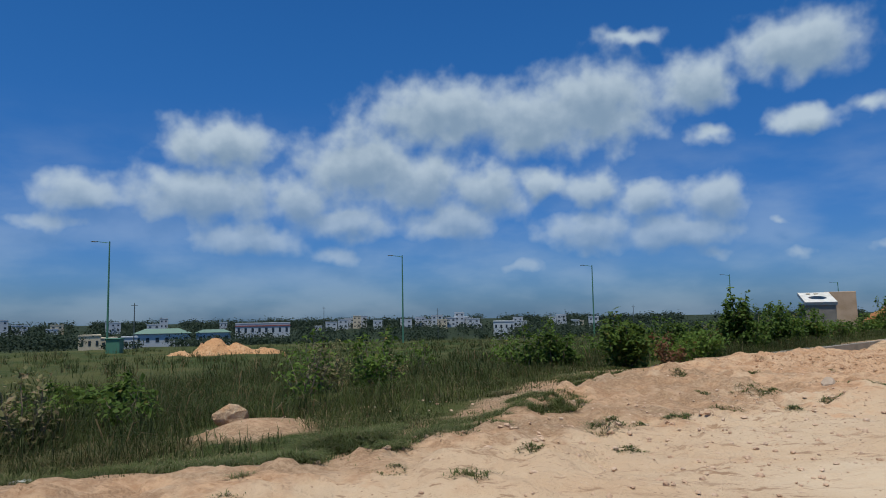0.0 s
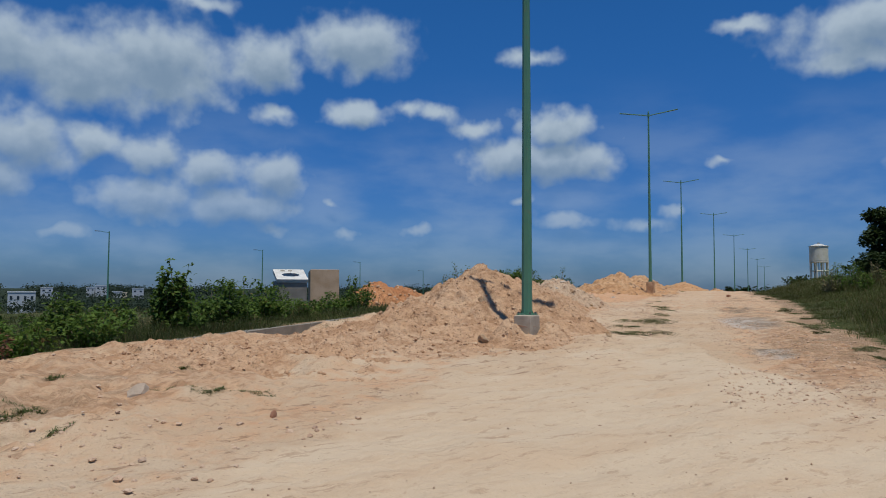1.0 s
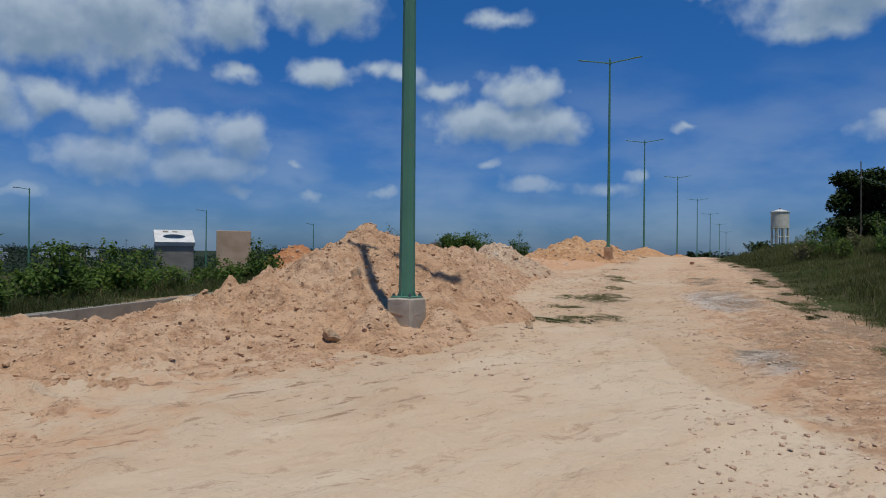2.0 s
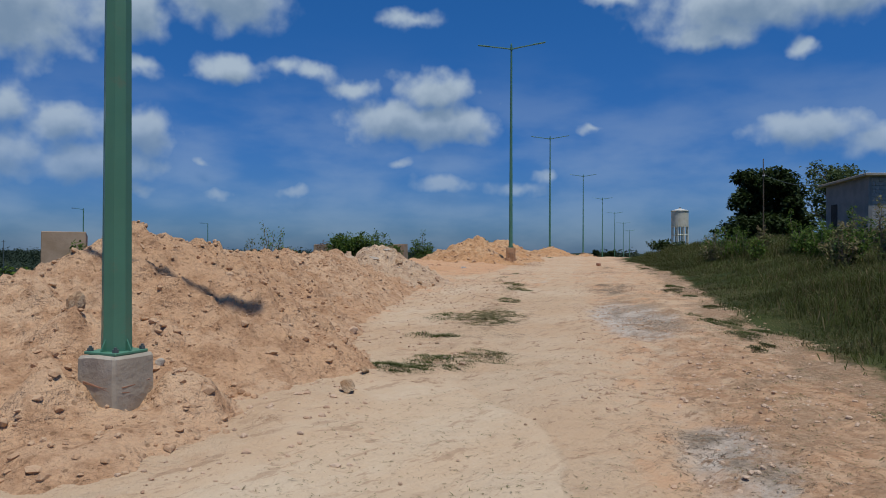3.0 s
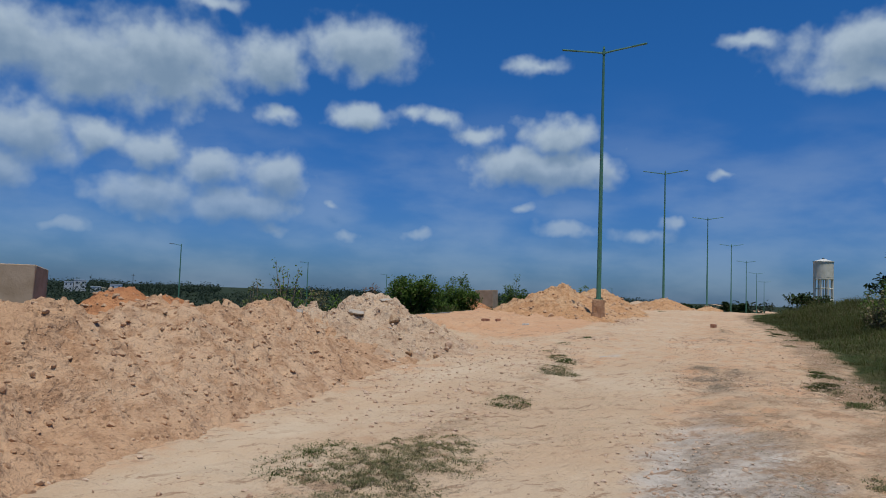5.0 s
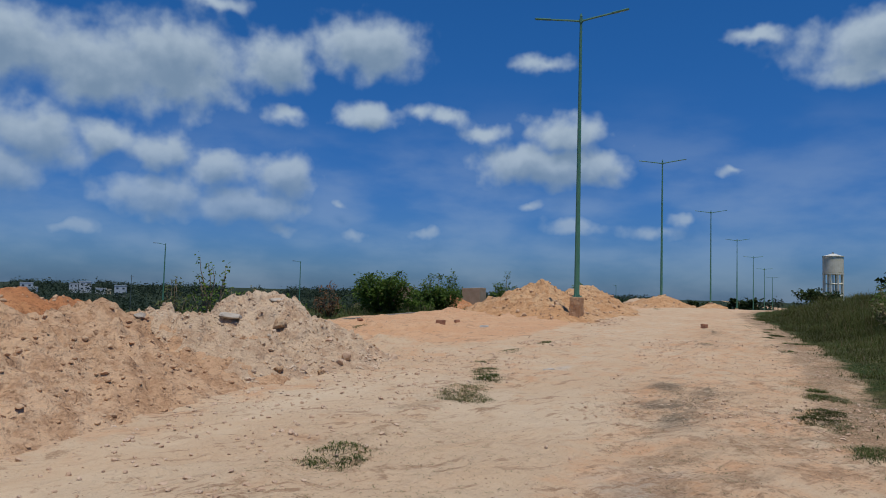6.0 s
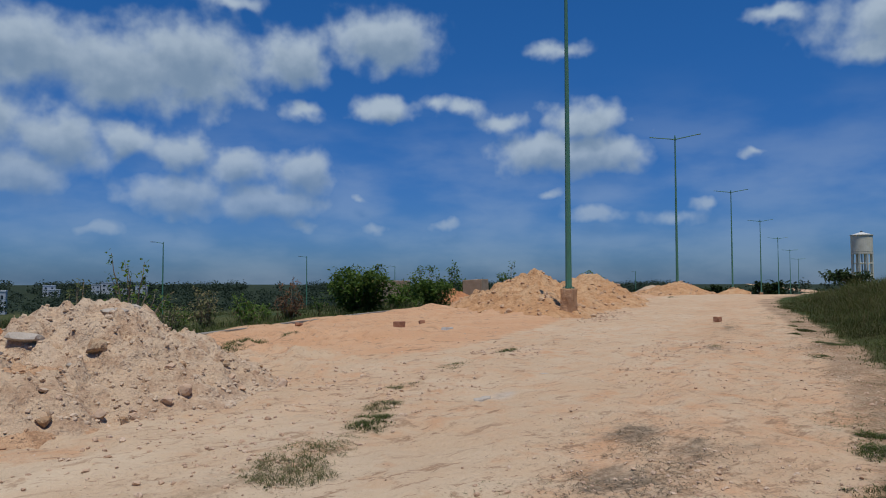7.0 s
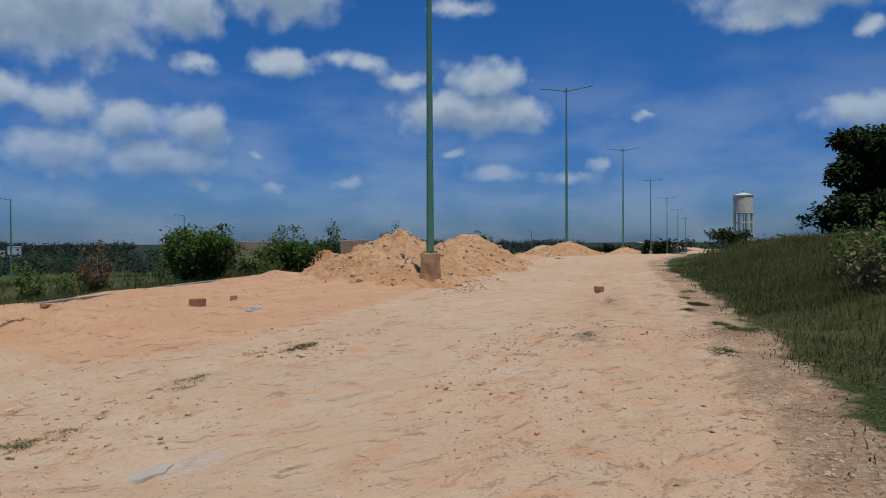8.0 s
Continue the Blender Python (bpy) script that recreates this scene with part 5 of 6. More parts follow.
for k in range(22):
    u = -1.5 + 0.62 * k + edge_rng.uniform(-0.3, 0.3)
    x, y = xy_of(u, float(left_edge(u)) + edge_rng.uniform(-1.0, 2.0))
    s = edge_rng.uniform(0.5, 1.2)
    grass_patch(x, y, s, s * 0.55, ROADWAY + edge_rng.uniform(-40, 40), edge_rng.uniform(0.14, 0.34), int(700 * s), (M_SEDGE, M_GRASS_FRESH, M_SEDGE, M_GRASS_DRY)[k % 4], ("grey-green grass clump on the verge", "fresh green grass clump on the verge", "grey-green grass clump on the verge", "dry grass clump on the verge")[k % 4], 460 + k, 0.011)


def wild_grass(name, label, count, u_range, out, side, base_h, width, seed, material, power=1.5, clump=11, lean=1.2, flat=1.0, patchy=-0.12):
    rng = np.random.default_rng(seed)
    tufts = count // clump
    u = rng.uniform(*u_range, tufts)
    o = out[0] + (out[1] - out[0]) * rng.random(tufts) ** power
    w = (left_edge(u) + o) if side > 0 else (right_edge(u) - o)
    tx, ty = xy_of(u, w + bend(u))
    keep = fbm(tx, ty, 2.2, 3, seed) + 0.3 * step(o, 0.6, 2.2) > patchy
    keep &= (np.hypot(tx + 3.05, ty - 9.4) > 0.75) & (np.hypot(tx + 2.5, ty - 8.9) > 0.75)
    tx, ty, o = tx[keep], ty[keep], o[keep]
    pick = rng.integers(0, len(tx), count)
    x, y = tx[pick] + rng.normal(0, 0.012 * clump, count), ty[pick] + rng.normal(0, 0.012 * clump, count)
    tall = np.clip(0.95 + 1.0 * fbm(x, y, 6, 3, seed + 3) + 0.9 * fbm(x, y, 1.1, 3, seed + 4), 0.25, 1.9) * (0.18 + 0.82 * step(o[pick], 0.4, 3.4))
    h = base_h * tall * rng.uniform(0.5, 1.15, count)
    v, f = blades(x, y, ground_z(x, y) - 0.006, h, width * rng.uniform(0.6, 1.3, count), lean, seed, flat)
    ob = new(name, mesh_from(name, v, f))
    ob.data.materials.append(material)
    return tagged(ob, label, "grass", kind="stuff")


wild_grass("field_grass", "tall olive-green grass covering the open field", 100000, (-12, 32), (0.2, 13), 1, 0.44, 0.009, 501, M_FIELD, 1.3, 13, 1.7)
wild_grass("field_grass", "tall grass with dry stalks across the far field", 56000, (-40, 90), (3, 60), 1, 0.50, 0.026, 502, M_FIELD, 1.5, 11, 1.6)
wild_grass("field_grass", "fresh green grass along the field's edge", 30000, (2, 60), (0.1, 5), 1, 0.34, 0.011, 503, M_GRASS_FRESH, 1.2, 13, 1.7)
wild_grass("bank_grass", "tall olive-green grass covering the roadside bank", 98000, (12, 66), (0.8, 11), -1, 0.46, 0.013, 504, M_GRASS, 1.2, 16, 1.9)
wild_grass("bank_grass", "fresh green grass on the roadside bank", 46000, (12, 70), (0.9, 12), -1, 0.50, 0.014, 505, M_GRASS_FRESH, 1.0, 16, 1.9)
wild_grass("bank_grass", "rough grass on the far part of the bank", 36000, (20, 150), (4, 40), -1, 0.60, 0.032, 506, M_GRASS, 1.3, 12, 1.7)
wild_grass("bank_grass", "low trodden grass in patches along the road's edge", 52000, (14, 60), (-0.35, 1.9), -1, 0.30, 0.007, 507, M_GRASS_DRY, 1.0, 26, 2.4, 0.22, -0.10)
wild_grass("bank_grass", "low green grass in patches along the road's edge", 44000, (14, 60), (-0.25, 1.9), -1, 0.30, 0.007, 509, M_GRASS, 1.0, 26, 2.3, 0.26, -0.10)
wild_grass("verge_grass", "trodden olive grass along the field's edge", 24000, (-8, 40), (-0.3, 2.8), 1, 0.24, 0.009, 508, M_GRASS_DRY, 1.0, 16, 1.8, 0.6, 0.16)


# ---- loose stones on the road ----
def pebbles(name, label, count, u_range, w_range, size, seed, material, power=4.0):
    rng = np.random.default_rng(seed)
    u, w = rng.uniform(*u_range, count), rng.uniform(*w_range, count)
    keep = (fbm(u, w, 2.5, 3, seed) + rng.normal(0, 0.16, count)) > 0.02
    u, w = u[keep], w[keep]
    x, y = xy_of(u, w)
    s = size[0] + (size[1] - size[0]) * rng.random(len(u)) ** power
    v, f = scatter_stones(x, y, ground_z(x, y) + s * 0.15, s, seed)
    ob = new(name, mesh_from(name, v, f))
    ob.data.materials.append(material)
    return tagged(ob, label, "gravel", kind="stuff")


pebbles("gravel", "loose brown pebbles strewn over the dirt road", 6500, (2, 48), (-3.8, 3.6), (0.003, 0.015), 601, M_PEBBLE)
pebbles("gravel", "dry soil crumbs strewn over the rough verge", 9000, (2, 24), (2.8, 9.6), (0.004, 0.036), 602, M_CLOD)
pebbles("gravel", "crumbled tan soil on the road's rough half", 11000, (13, 46), (-3.9, -0.5), (0.005, 0.027), 605, M_CLOD, 2.4)
pebbles("gravel", "tan clods along the foot of the heaps", 4500, (17, 40), (0.8, 4.0), (0.006, 0.034), 603, M_CLOD, 2.6)
pebbles("gravel", "broken clods on the orange soil platform", 2200, (40, 58), (2.5, 9), (0.005, 0.03), 604, M_CLOD)
pebbles("gravel", "crumbled soil along the platform's edge", 2600, (42, 56), (1.1, 2.3), (0.006, 0.045), 606, M_CLOD)


def straw(name, label, count, u_range, w_range, length, seed, material):
    """Short dry stalks lying nearly flat."""
    rng = np.random.default_rng(seed)
    u, w = rng.uniform(*u_range, count), rng.uniform(*w_range, count)
    keep = fbm(u * 0.45, w, 1.1, 4, seed, 0.65) + rng.normal(0, 0.06, count) > 0.12
    u, w = u[keep], w[keep]
    x, y = xy_of(u, w)
    n = len(x)
    v, f = blades(x, y, ground_z(x, y) + 0.001, length * rng.uniform(0.4, 1.2, n), np.full(n, 0.006), 1.6, seed, 0.12)
    ob = new(name, mesh_from(name, v, f))
    ob.data.materials.append(material)
    return tagged(ob, label, "straw", kind="stuff")


def straw_mats(name, label, per, length, seed, material):
    """Stalks lying thickly on the dark mats."""
    rng = np.random.default_rng(seed)
    u = np.concatenate([rng.normal(cu, ru * 0.8, int(per * ru * rw * 4)) for cu, cw, ru, rw, much in MATS])
    w = np.concatenate([rng.normal(cw, rw * 0.8, int(per * ru * rw * 4)) for cu, cw, ru, rw, much in MATS])
    keep = fbm(u * 0.6, w, 0.35, 3, seed) > -0.08
    x, y = xy_of(u[keep], w[keep])
    n = len(x)
    v, f = blades(x, y, ground_z(x, y) + 0.002, length * rng.uniform(0.4, 1.3, n), np.full(n, 0.005), 1.6, seed, 0.14)
    ob = new(name, mesh_from(name, v, f))
    ob.data.materials.append(material)
    return tagged(ob, label, "straw", kind="stuff")


straw_mats("dry_straw", "dark rotted straw in mats on the road", 900, 0.075, 704, M_STRAW_DARK)
straw_mats("dry_straw", "pale dry stalks lying on the dark mats", 420, 0.085, 705, M_STRAW)
straw("dry_straw", "matted dry straw trodden into the road", 42000, (15, 52), (-4.4, -1.4), 0.05, 701, M_STRAW)
straw("dry_straw", "thin olive weed shoots trodden into the road", 16000, (17, 36), (-2.4, 1.4), 0.05, 706, M_GRASS_DRY)
straw("dry_straw", "thin dry straw along the road's middle", 9000, (20, 46), (0.5, 2.0), 0.035, 702, M_STRAW)
straw("dry_straw", "dry straw scattered on the rough verge", 9000, (3, 18), (5.5, 9.8), 0.035, 703, M_STRAW)


# ---- the block house on the bank ----
def block_house():
    ax = Vector((0.72, 0.694, 0))
    corner = Vector((56.8, 21.5, 0))
    turn = math.degrees(math.atan2(ax.y, ax.x))
    z0 = gz(58.0, 21.8) - 0.05
    root = empty("block_house", pose(corner.x, corner.y, z0, 0, 0, turn), "small grey concrete-block house with a flat roof", "house")
    deep, wide, top = 5.0, 3.7, 3.25
    part("side_wall", box(deep, 0.2, top, (deep / 2, -0.1, 0), 0.01), M_RENDERED, root, "smooth grey rendered wall")
    part("back_wall", box(0.2, wide - 0.4, top, (deep - 0.1, -wide / 2, 0), 0.01), M_RENDERED, root)
    part("far_wall", box(deep, 0.2, top, (deep / 2, -wide + 0.1, 0), 0.01), M_BLOCK, root)
    front = part("front_wall", box(0.14, wide - 0.4, top, (0.13, -wide / 2, 0), 0.0), M_RENDERED, root, "unplastered concrete-block wall")
    rng = random.Random(3)
    win = (-2.2, -1.45, 2.1, 2.62)
    shapes = {}
    for row in range(15):
        z = row * 0.21
        pos = -0.2
        while pos > -wide + 0.22:
            length = 0.2 if (row % 2 and pos == -0.2) else 0.41
            end = max(pos - length, -wide + 0.2)
            mid = (pos + end) / 2
            if not (win[0] - 0.1 < mid < win[1] + 0.1 and win[2] - 0.15 < z + 0.1 < win[3] + 0.05) and pos - end > 0.08:
                key = round(pos - end, 2)
                if key not in shapes:
                    bm = box(0.07, pos - end - 0.014, 0.196, (0, 0, 0), 0.008)
                    me = bpy.data.meshes.new("block")
                    bm.to_mesh(me)
                    bm.free()
                    me.materials.append(M_BLOCK)
                    shapes[key] = me
                ob = new("block", shapes[key])
                ob.parent = front
                ob.matrix_basis = pose(0.035 + rng.uniform(-0.006, 0.006), mid, z)
            pos = end
    frame_root = part("window", box(0.06, win[1] - win[0], win[3] - win[2], (0.0, (win[0] + win[1]) / 2, win[2]), 0.005), M_DARK, root, "small window with a pierced grille over a dark shade panel")
    for k in range(5):
        yy = win[0] + (k + 0.5) * (win[1] - win[0]) / 5
        part("grille_bar", box(0.04, 0.05, win[3] - win[2], (-0.045, yy, win[2]), 0.004), M_RENDERED, frame_root)
    for k in range(2):
        part("grille_bar", box(0.03, win[1] - win[0], 0.05, (-0.05, (win[0] + win[1]) / 2, win[2] + 0.2 + 0.22 * k), 0.004), M_RENDERED, frame_root)
    bm = box(deep + 0.8, wide + 0.7, 0.14, (deep / 2, -wide / 2, 0), 0.015)
    for p in bm.verts:
        p.co.z += top - 0.035 * (p.co.x - 0.2)
    part("roof_slab", bm, M_CONCRETE, root, "thin overhanging concrete roof slab")
    # The wall is solid here: a dark panel paints the doorway's inner shade.
    part("doorway", box(0.75, 0.04, 1.9, (3.9, 0.012, 0), 0.005), M_DARK, root, "narrow doorway drawn as a dark shade panel")


block_house()


def pillar(x, y):
    z = gz(x, y) - 0.2
    root = empty("unfinished_pillar", pose(x, y, z, 0, 0, 40), "unfinished brown concrete pillar with tall rebar rods", "pillar")
    part("column", box(0.62, 0.62, 4.75, (0, 0, 0), 0.02), M_TANBOX, root)
    part("wall_stub", box(1.9, 0.25, 4.3, (0.3, -1.1, 0), 0.02, turn=Matrix.Rotation(radians(90), 4, "Z")), M_TANBOX, root)
    for k, (a, b, h) in enumerate(((-0.22, -0.22, 3.0), (0.22, -0.22, 2.9), (-0.22, 0.22, 3.05), (0.22, 0.22, 2.95), (0.0, 0.24, 2.3), (0.0, -0.24, 2.0))):
        part("rebar", tube([(a, b, 4.6), (a * 1.02, b * 0.97, 4.75 + h * 0.5), (a * 1.05 + 0.03, b, 4.75 + h)], [0.022, 0.022, 0.022], 5), M_RUST, root)


pillar(61.8, 19.75)


# ---- trees ----
def tree(x, y, h, w, seed, leaf, count, material, label, low=0.2, flat=1.0, group="trees"):
    """A tapered trunk, forked limbs and a crown of single leaves in uneven clumps."""
    rng = np.random.default_rng(seed)
    z0 = gz(x, y) - 0.1
    root = empty("tree", pose(x, y, z0), label, "tree", group)
    fork = h * (low + 0.08)
    part("trunk", tube([(0, 0, -0.2), (0.05, 0.02, fork * 0.5), (0.1, 0, fork), (0.08, 0.05, h * 0.72)], [0.035 * h, 0.028 * h, 0.024 * h, 0.006 * h], 9), M_BARK, root)
    clumps = []
    for k in range(15):
        a = 2 * math.pi * (k * 0.381966) + rng.uniform(-0.3, 0.3)
        level = low + 0.08 + (0.9 - low) * ((k + 0.5) / 15)
        reach = w / 2 * (0.55 + 0.45 * math.sin(math.pi * min(1, (level - low) / (1 - low) * 0.85 + 0.15))) * rng.uniform(0.55, 1.2)
        end = np.array((math.cos(a) * reach, math.sin(a) * reach, h * (level * flat + (1 - flat) * 0.9) * rng.uniform(0.9, 1.02)))
        start = np.array((0.08, 0.02, max(fork * 0.8, h * (level - 0.22))))
        mid = start * 0.5 + end * 0.5 + np.array((0, 0, 0.04 * h))
        part("limb", tube([start, mid, end], [0.012 * h, 0.008 * h, 0.003 * h], 6), M_BARK, root)
        for s in (0.45, 0.7, 0.9, 1.0):
            p = start * (1 - s) + end * s + rng.normal(0, 0.035 * w, 3)
            clumps.append((p, w * rng.uniform(0.09, 0.17)))
    for k in range(14):
        a = rng.uniform(0, 2 * math.pi)
        r = w * 0.3 * rng.random() ** 0.5
        clumps.append((np.array((math.cos(a) * r, math.sin(a) * r, h * rng.uniform(0.72, 0.93))), w * rng.uniform(0.10, 0.16)))
    per = count // len(clumps)
    pts = []
    for p, r in clumps:
        d = rng.normal(0, 1, (per, 3))
        d /= np.linalg.norm(d, axis=1)[:, None]
        pts.append(p + d * (r * rng.random(per) ** 0.4)[:, None] * (1, 1, 0.75))
    pts = np.concatenate(pts)
    pts[:, 2] = np.minimum(np.maximum(pts[:, 2], 0.3), h * 1.02)
    v, f = leaf_cards(pts, np.full(len(pts), leaf), rng)
    tagged(part("crown", mesh_from("crown", v, f), material, root), kind="stuff")


tree(81.0, 36.8, 7.6, 7.8, 801, 0.26, 24000, M_TREE, "dark dense broad-crowned tree behind the bank", 0.05)
tree(78.0, 37.0, 3.0, 6.5, 802, 0.24, 3500, M_TREE, "low dark shrub tree at a large tree's foot", 0.05)
tree(93.0, 34.5, 9.4, 7.5, 803, 0.24, 3800, M_TREE_PALE, "pale airy tree rising behind the block house", 0.3)
tree(86.0, 33.0, 7.8, 5.5, 804, 0.22, 2200, M_TREE_PALE, "pale airy tree beside the block house", 0.3)
tree(196.0, 113.0, 7.5, 10.0, 805, 0.5, 1300, M_TREE, "distant flat-topped tree beside the water tower", 0.55, 0.35)
for k, (x, y, h, w) in enumerate(((232, 158, 7.5, 6), (236, 165, 9, 5), (214, 158, 7, 8), (206, 160, 6.5, 7), (224, 150, 8, 4.5), (190, 150, 6.5, 8), (173, 132, 6.5, 5), (150, 125, 6, 4), (140, 122, 5.6, 7), (250, 140, 6, 9))):
    tree(x, y, h * 0.72, w * 0.8, 820 + k, 0.42, 1300, M_TREE, "distant dark tree on the horizon", 0.15, group="trees on the horizon")


def bank_post(x, y, h, lean, label):
    root = empty("wooden_post", pose(x, y, gz(x, y) - 0.2, lean, 0, 20), label, "post", "posts on the bank")
    part("post", tube([(0, 0, 0), (0.03, 0, h * 0.5), (0, 0.02, h)], [0.05, 0.045, 0.035], 7), M_BARK, root)
    return root


utility = bank_post(63.5, 30.2, 6.2, 0, "thin wooden service pole with an insulator beside the tree")
part("insulator", tube([(0.05, 0, 4.9), (0.05, 0, 5.0), (0.05, 0, 5.15)], [0.05, 0.09, 0.05], 8), M_LIMEWASH, utility, "white insulator")
bank_post(62.2, 29.9, 1.6, 14, "leaning wooden stay pole beside the tree")
cable = empty("overhead_cable", pose(0, 0, 0), "thin dark cable from pole to house", "cable")
a, b = Vector((63.5, 30.2, gz(63.5, 30.2) + 4.9)), Vector((60.5, 24.9, gz(58.0, 21.8) + 3.2))
part("wire", tube([a.lerp(b, k / 8) - Vector((0, 0, 0.35 * math.sin(math.pi * k / 8))) for k in range(9)], [0.02] * 9, 5), M_STEEL, cable)


# ---- the water tower ----
def water_tower(x, y, top):
    z = gz(x, y)
    root = empty("water_tower", pose(x, y, z), "weathered cream concrete water tower on slender columns", "water tower")
    h = top - z
    r = 2.45
    drum = part("tank", tube([(0, 0, h - 5.2), (0, 0, h - 5.0), (0, 0, h - 0.95)], [r * 0.97, r, r], 32), M_TANK, root, "stained cream cylindrical tank")
    part("rim", tube([(0, 0, h - 1.0), (0, 0, h - 0.82)], [r + 0.14, r + 0.14], 32), M_TANK, root)
    part("roof", tube([(0, 0, h - 0.84), (0, 0, h - 0.2), (0, 0, h - 0.15)], [r + 0.1, 0.5, 0.35], 32), M_LIMEWASH, root, "pale shallow conical roof")
    part("vent", tube([(0, 0, h - 0.2), (0, 0, h + 0.12), (0, 0, h + 0.2)], [0.28, 0.28, 0.1], 10), M_STEEL, root)
    part("ring_beam", tube([(0, 0, h - 5.6), (0, 0, h - 5.2)], [r + 0.05, r + 0.05], 32), M_TANK, root)
    for k in range(8):
        a = 2 * math.pi * (k + 0.3) / 8
        part("column", box(0.36, 0.36, h - 5.1, (r * 0.93 * math.cos(a), r * 0.93 * math.sin(a), -0.4), 0.02), M_TANK, root)
    for zz in (h - 8.0, h - 11.0):
        for k in range(8):
            a, b = 2 * math.pi * (k + 0.3) / 8, 2 * math.pi * (k + 1.3) / 8
            p, q = Vector((r * 0.93 * math.cos(a), r * 0.93 * math.sin(a), zz)), Vector((r * 0.93 * math.cos(b), r * 0.93 * math.sin(b), zz))
            part("brace", tube([p, q], [0.15, 0.15], 4), M_TANK, root)
    part("riser_pipe", tube([(0.3, 0.2, 0), (0.3, 0.2, h - 5.2)], [0.12, 0.12], 8), M_STEEL, root)


water_tower(208.9, 116.5, 14.75)


# ---- the far town and factories ----
def at_far(azimuth, distance):
    return distance * math.sin(radians(azimuth)), distance * math.cos(radians(azimuth))


def building(azimuth, distance, w, d, h, storeys, bays, wall, label, roof="flat", roof_material=None, lift=0.0):
    x, y = at_far(azimuth, distance)
    z = gz(x, y) + lift
    root = empty("building", pose(x, y, z, 0, 0, -azimuth), label, "building", "buildings of the far town")
    body = part("wall", box(w, d, h + 1.5, (0, 0, -1.5), 0.03), wall, root)
    if roof == "flat":
        part("parapet", box(w + 0.3, d + 0.3, 0.5, (0, 0, h), 0.03), wall, root)
    else:
        bm = bmesh.new()
        base = [bm.verts.new((sx * (w / 2 + 0.6), sy * (d / 2 + 0.6), h)) for sx, sy in ((-1, -1), (1, -1), (1, 1), (-1, 1))]
        rid = [bm.verts.new((s * w * 0.3, 0, h + w * 0.09)) for s in (-1, 1)]
        for loop in ((base[0], base[1], rid[1], rid[0]), (base[2], base[3], rid[0], rid[1]), (base[1], base[2], rid[1]), (base[3], base[0], rid[0]), tuple(base[::-1])):
            bm.faces.new(loop)
        part("roof", bm, roof_material, root)
    for s in range(storeys):
        for b in range(bays):
            ww, hh = w / bays * 0.36, h / storeys * 0.34
            win = part("window", box(ww, 0.12, hh, (-w / 2 + (b + 0.5) * w / bays, -d / 2 - 0.02, (s + 0.35) * h / storeys), 0.0), M_GLASS, root)
    return root


building(-21.8, 340, 23, 12, 5.6, 1, 6, M_WALL_WHITE, "long low white factory with a green hipped roof", "hip", M_ROOF_GREEN)
building(-18.2, 352, 15, 10, 5.4, 1, 4, M_WALL_WHITE, "small white factory with a green hipped roof", "hip", M_ROOF_GREEN)
white_hall = building(-14.6, 430, 30, 14, 7.5, 1, 8, M_WALL_WHITE, "long white factory hall with a red band", "flat", lift=0.5)
part("band", box(30.4, 0.2, 0.7, (0, -7.1, 5.9), 0.0), M_ROOF_RED, white_hall)
building(-26.6, 262, 6.5, 6, 4.6, 1, 3, M_WALL_CREAM, "small cream house among far trees")
building(-25.4, 270, 5.5, 6, 3.8, 1, 2, M_WALL_CREAM, "small cream house among far trees")
building(-24.0, 275, 5, 6, 4.0, 1, 2, M_WALL_WHITE, "small white house among far trees")
building(4.1, 300, 8.5, 7, 7.6, 2, 4, M_WALL_WHITE, "white two-storey house with verandahs at the field's end")
building(-33.0, 300, 9, 7, 5.5, 2, 4, M_WALL_WHITE, "white house among far trees")
town = random.Random(23)
for k in range(38):
    azimuth = town.choice([town.uniform(-9.5, 3.0), town.uniform(-9.5, 3.0), town.uniform(3.0, 12.0), town.uniform(-34, -10)])
    w = town.uniform(5, 10)
    storeys = town.choice([1, 2, 2, 3])
    building(azimuth, town.uniform(520, 590), w, 8, 3.1 * storeys, storeys, max(2, int(w / 3.2)), M_WALL_WHITE if town.random() < 0.75 else M_WALL_CREAM, ("white flat-roofed town house" if k % 3 else "pale flat-roofed town house") + " on the far rise", lift=town.uniform(-0.4, 1.6))

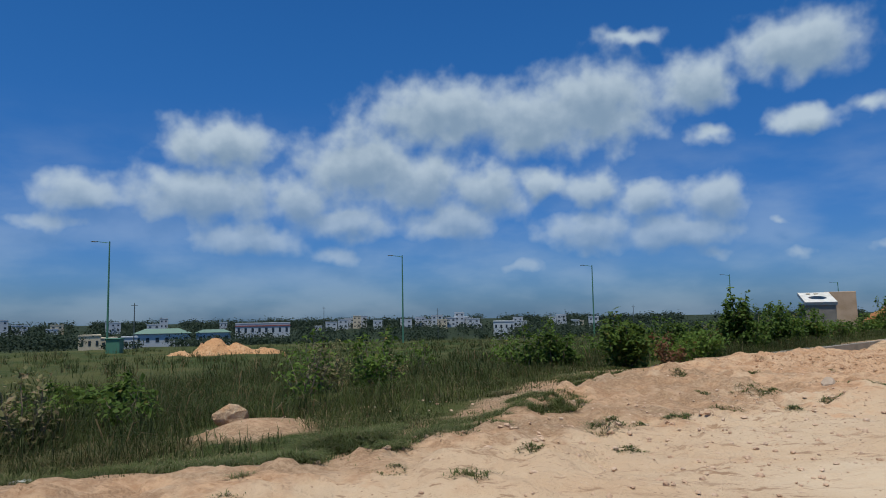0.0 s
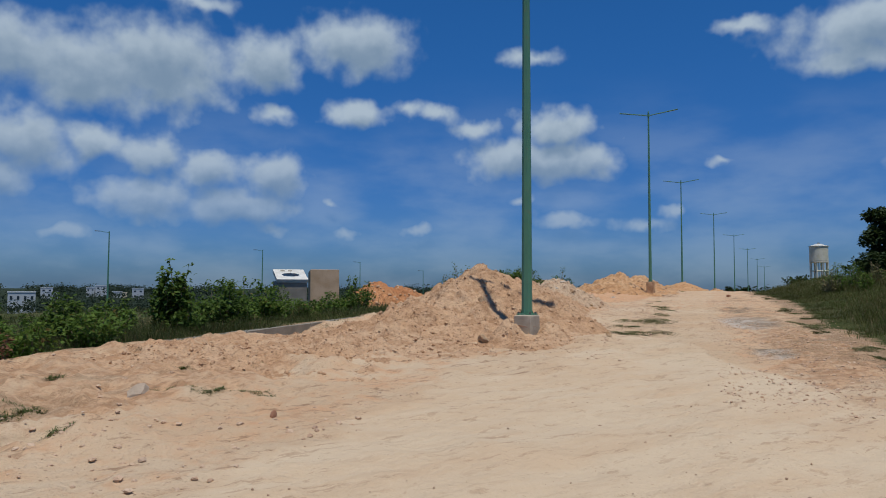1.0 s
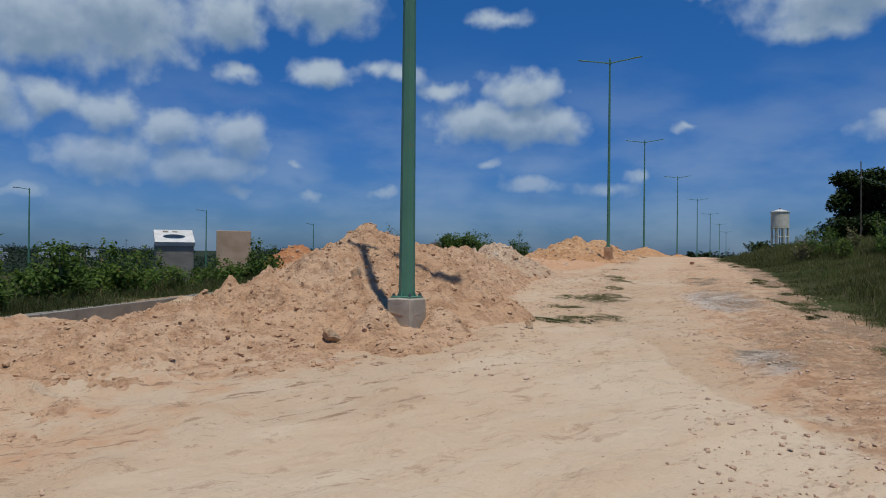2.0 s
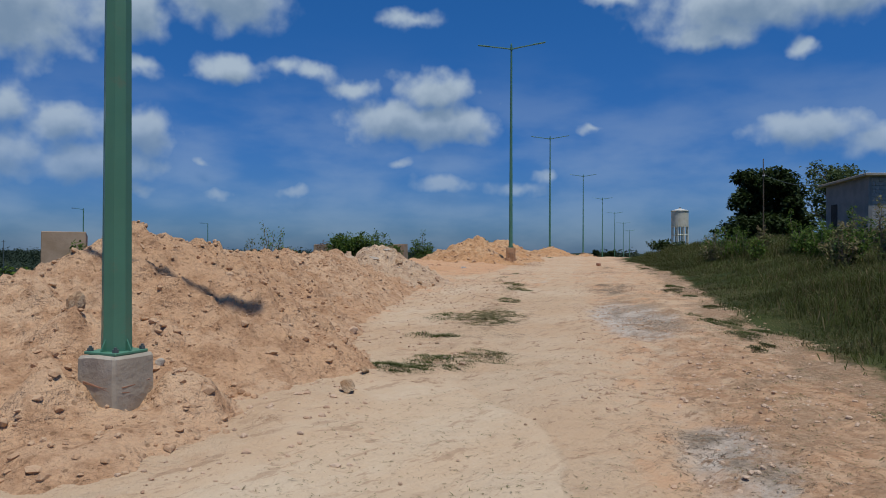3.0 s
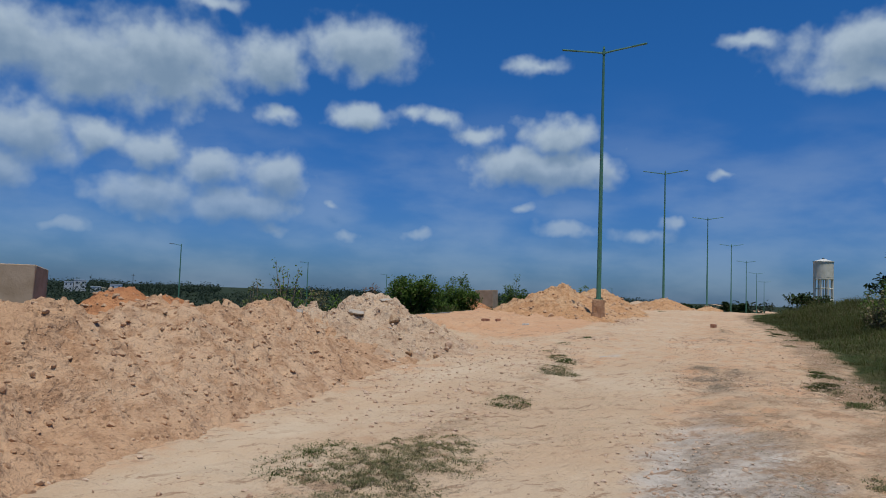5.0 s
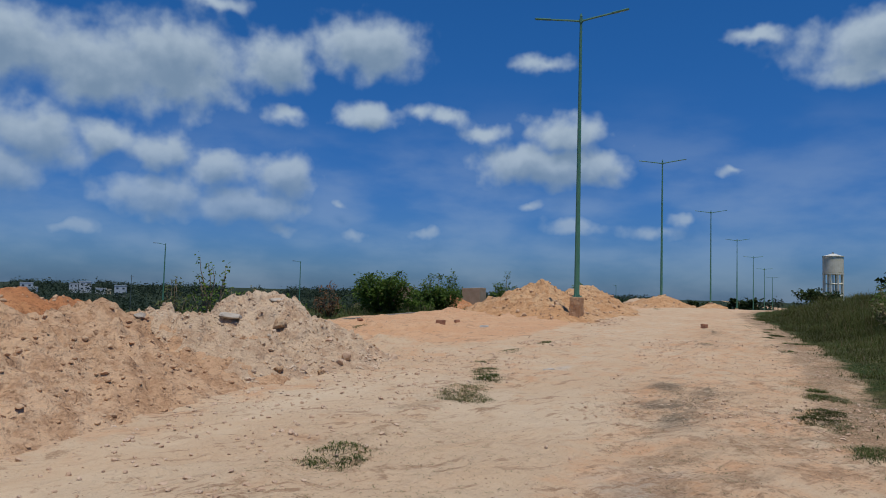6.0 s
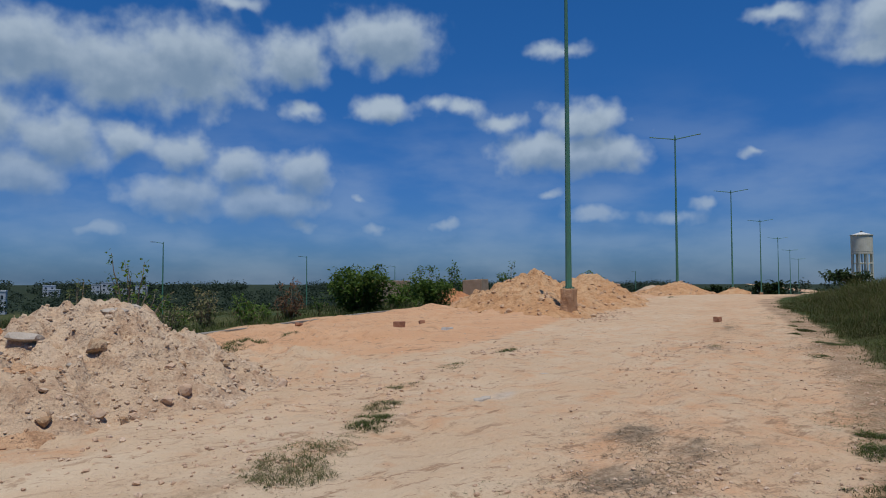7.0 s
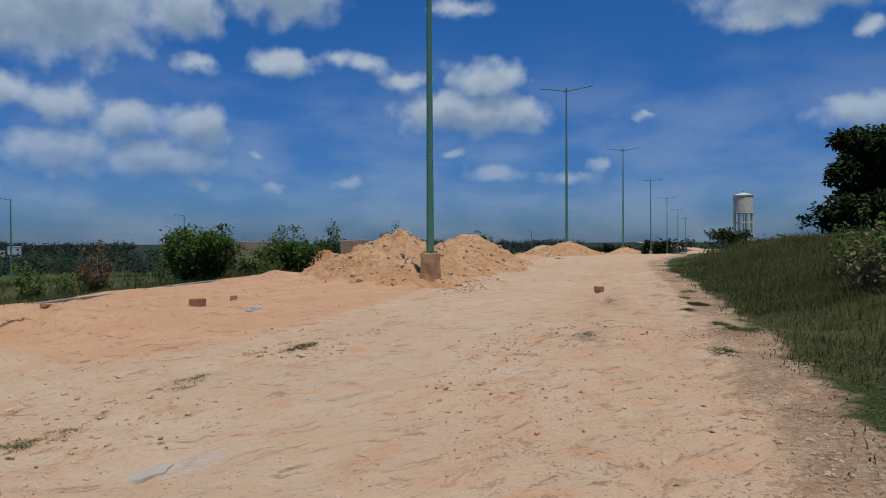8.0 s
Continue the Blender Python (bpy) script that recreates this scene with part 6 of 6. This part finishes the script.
green_box = empty("switch_cabinet", pose(-28.9, 61.9, gz(-28.9, 61.9)), "green metal switch cabinet beside a field lamp", "cabinet")
part("cabinet_body", box(1.2, 0.8, 1.4, (0, 0, -0.2), 0.03), M_GREEN, green_box)
part("cabinet_roof", box(1.35, 0.95, 0.08, (0, 0, 1.2), 0.02), M_GREEN, green_box)


def far_wood(name, label, seed, count, az_range, d_range, h_range, w_scale, leaf, per=40):
    rng = np.random.default_rng(seed)
    az = rng.uniform(*az_range, count)
    keep = fbm(az * 3.0, az * 0 + seed, 6, 3, seed) > -0.36
    az = np.radians(az[keep])
    d = rng.uniform(*d_range, len(az))
    x, y = d * np.sin(az), d * np.cos(az)
    z = land(x, y)
    h = rng.uniform(*h_range, len(az)) * (1 + 0.5 * fbm(x, y, 30, 3, seed + 1))
    p = rng.normal(0, 1, (len(az), per, 3))
    p /= np.linalg.norm(p, axis=2)[..., None]
    p *= rng.random((len(az), per, 1)) ** 0.4
    lump = 1 + 0.35 * rng.normal(0, 1, (len(az), per, 1)) * 0.5
    p = p * lump * np.stack([h * w_scale, h * w_scale, h * 0.46], 1)[:, None] + np.stack([x, y, z + h * 0.52], 1)[:, None]
    v, f = leaf_cards(p.reshape(-1, 3), np.full(len(az) * per, leaf), rng, 0.2, 1.2)
    ob = new(name, mesh_from(name, v, f))
    ob.data.materials.append(M_FARWOOD)
    return tagged(ob, label, "woods", kind="stuff")


far_wood("far_woods", "dark belt of low trees beyond the field", 901, 1300, (-45, 52), (230, 380), (2.6, 5.0), 0.75, 0.62, 44)
far_wood("far_woods", "dark wooded rise round the far town", 902, 2300, (-48, 50), (560, 780), (5, 8.5), 0.7, 1.3, 34)
far_wood("far_woods", "patchy dark trees between fields and town", 905, 1000, (-48, 48), (390, 560), (3.2, 5.6), 0.75, 0.95, 34)
far_wood("far_woods", "thick dark grove at the field's far end", 903, 90, (-46, -27), (150, 220), (3.6, 5.8), 0.7, 0.46, 120)
far_wood("far_woods", "low dark woods on the horizon beyond the road", 904, 260, (44, 100), (330, 520), (4.5, 7.5), 0.65, 1.2)
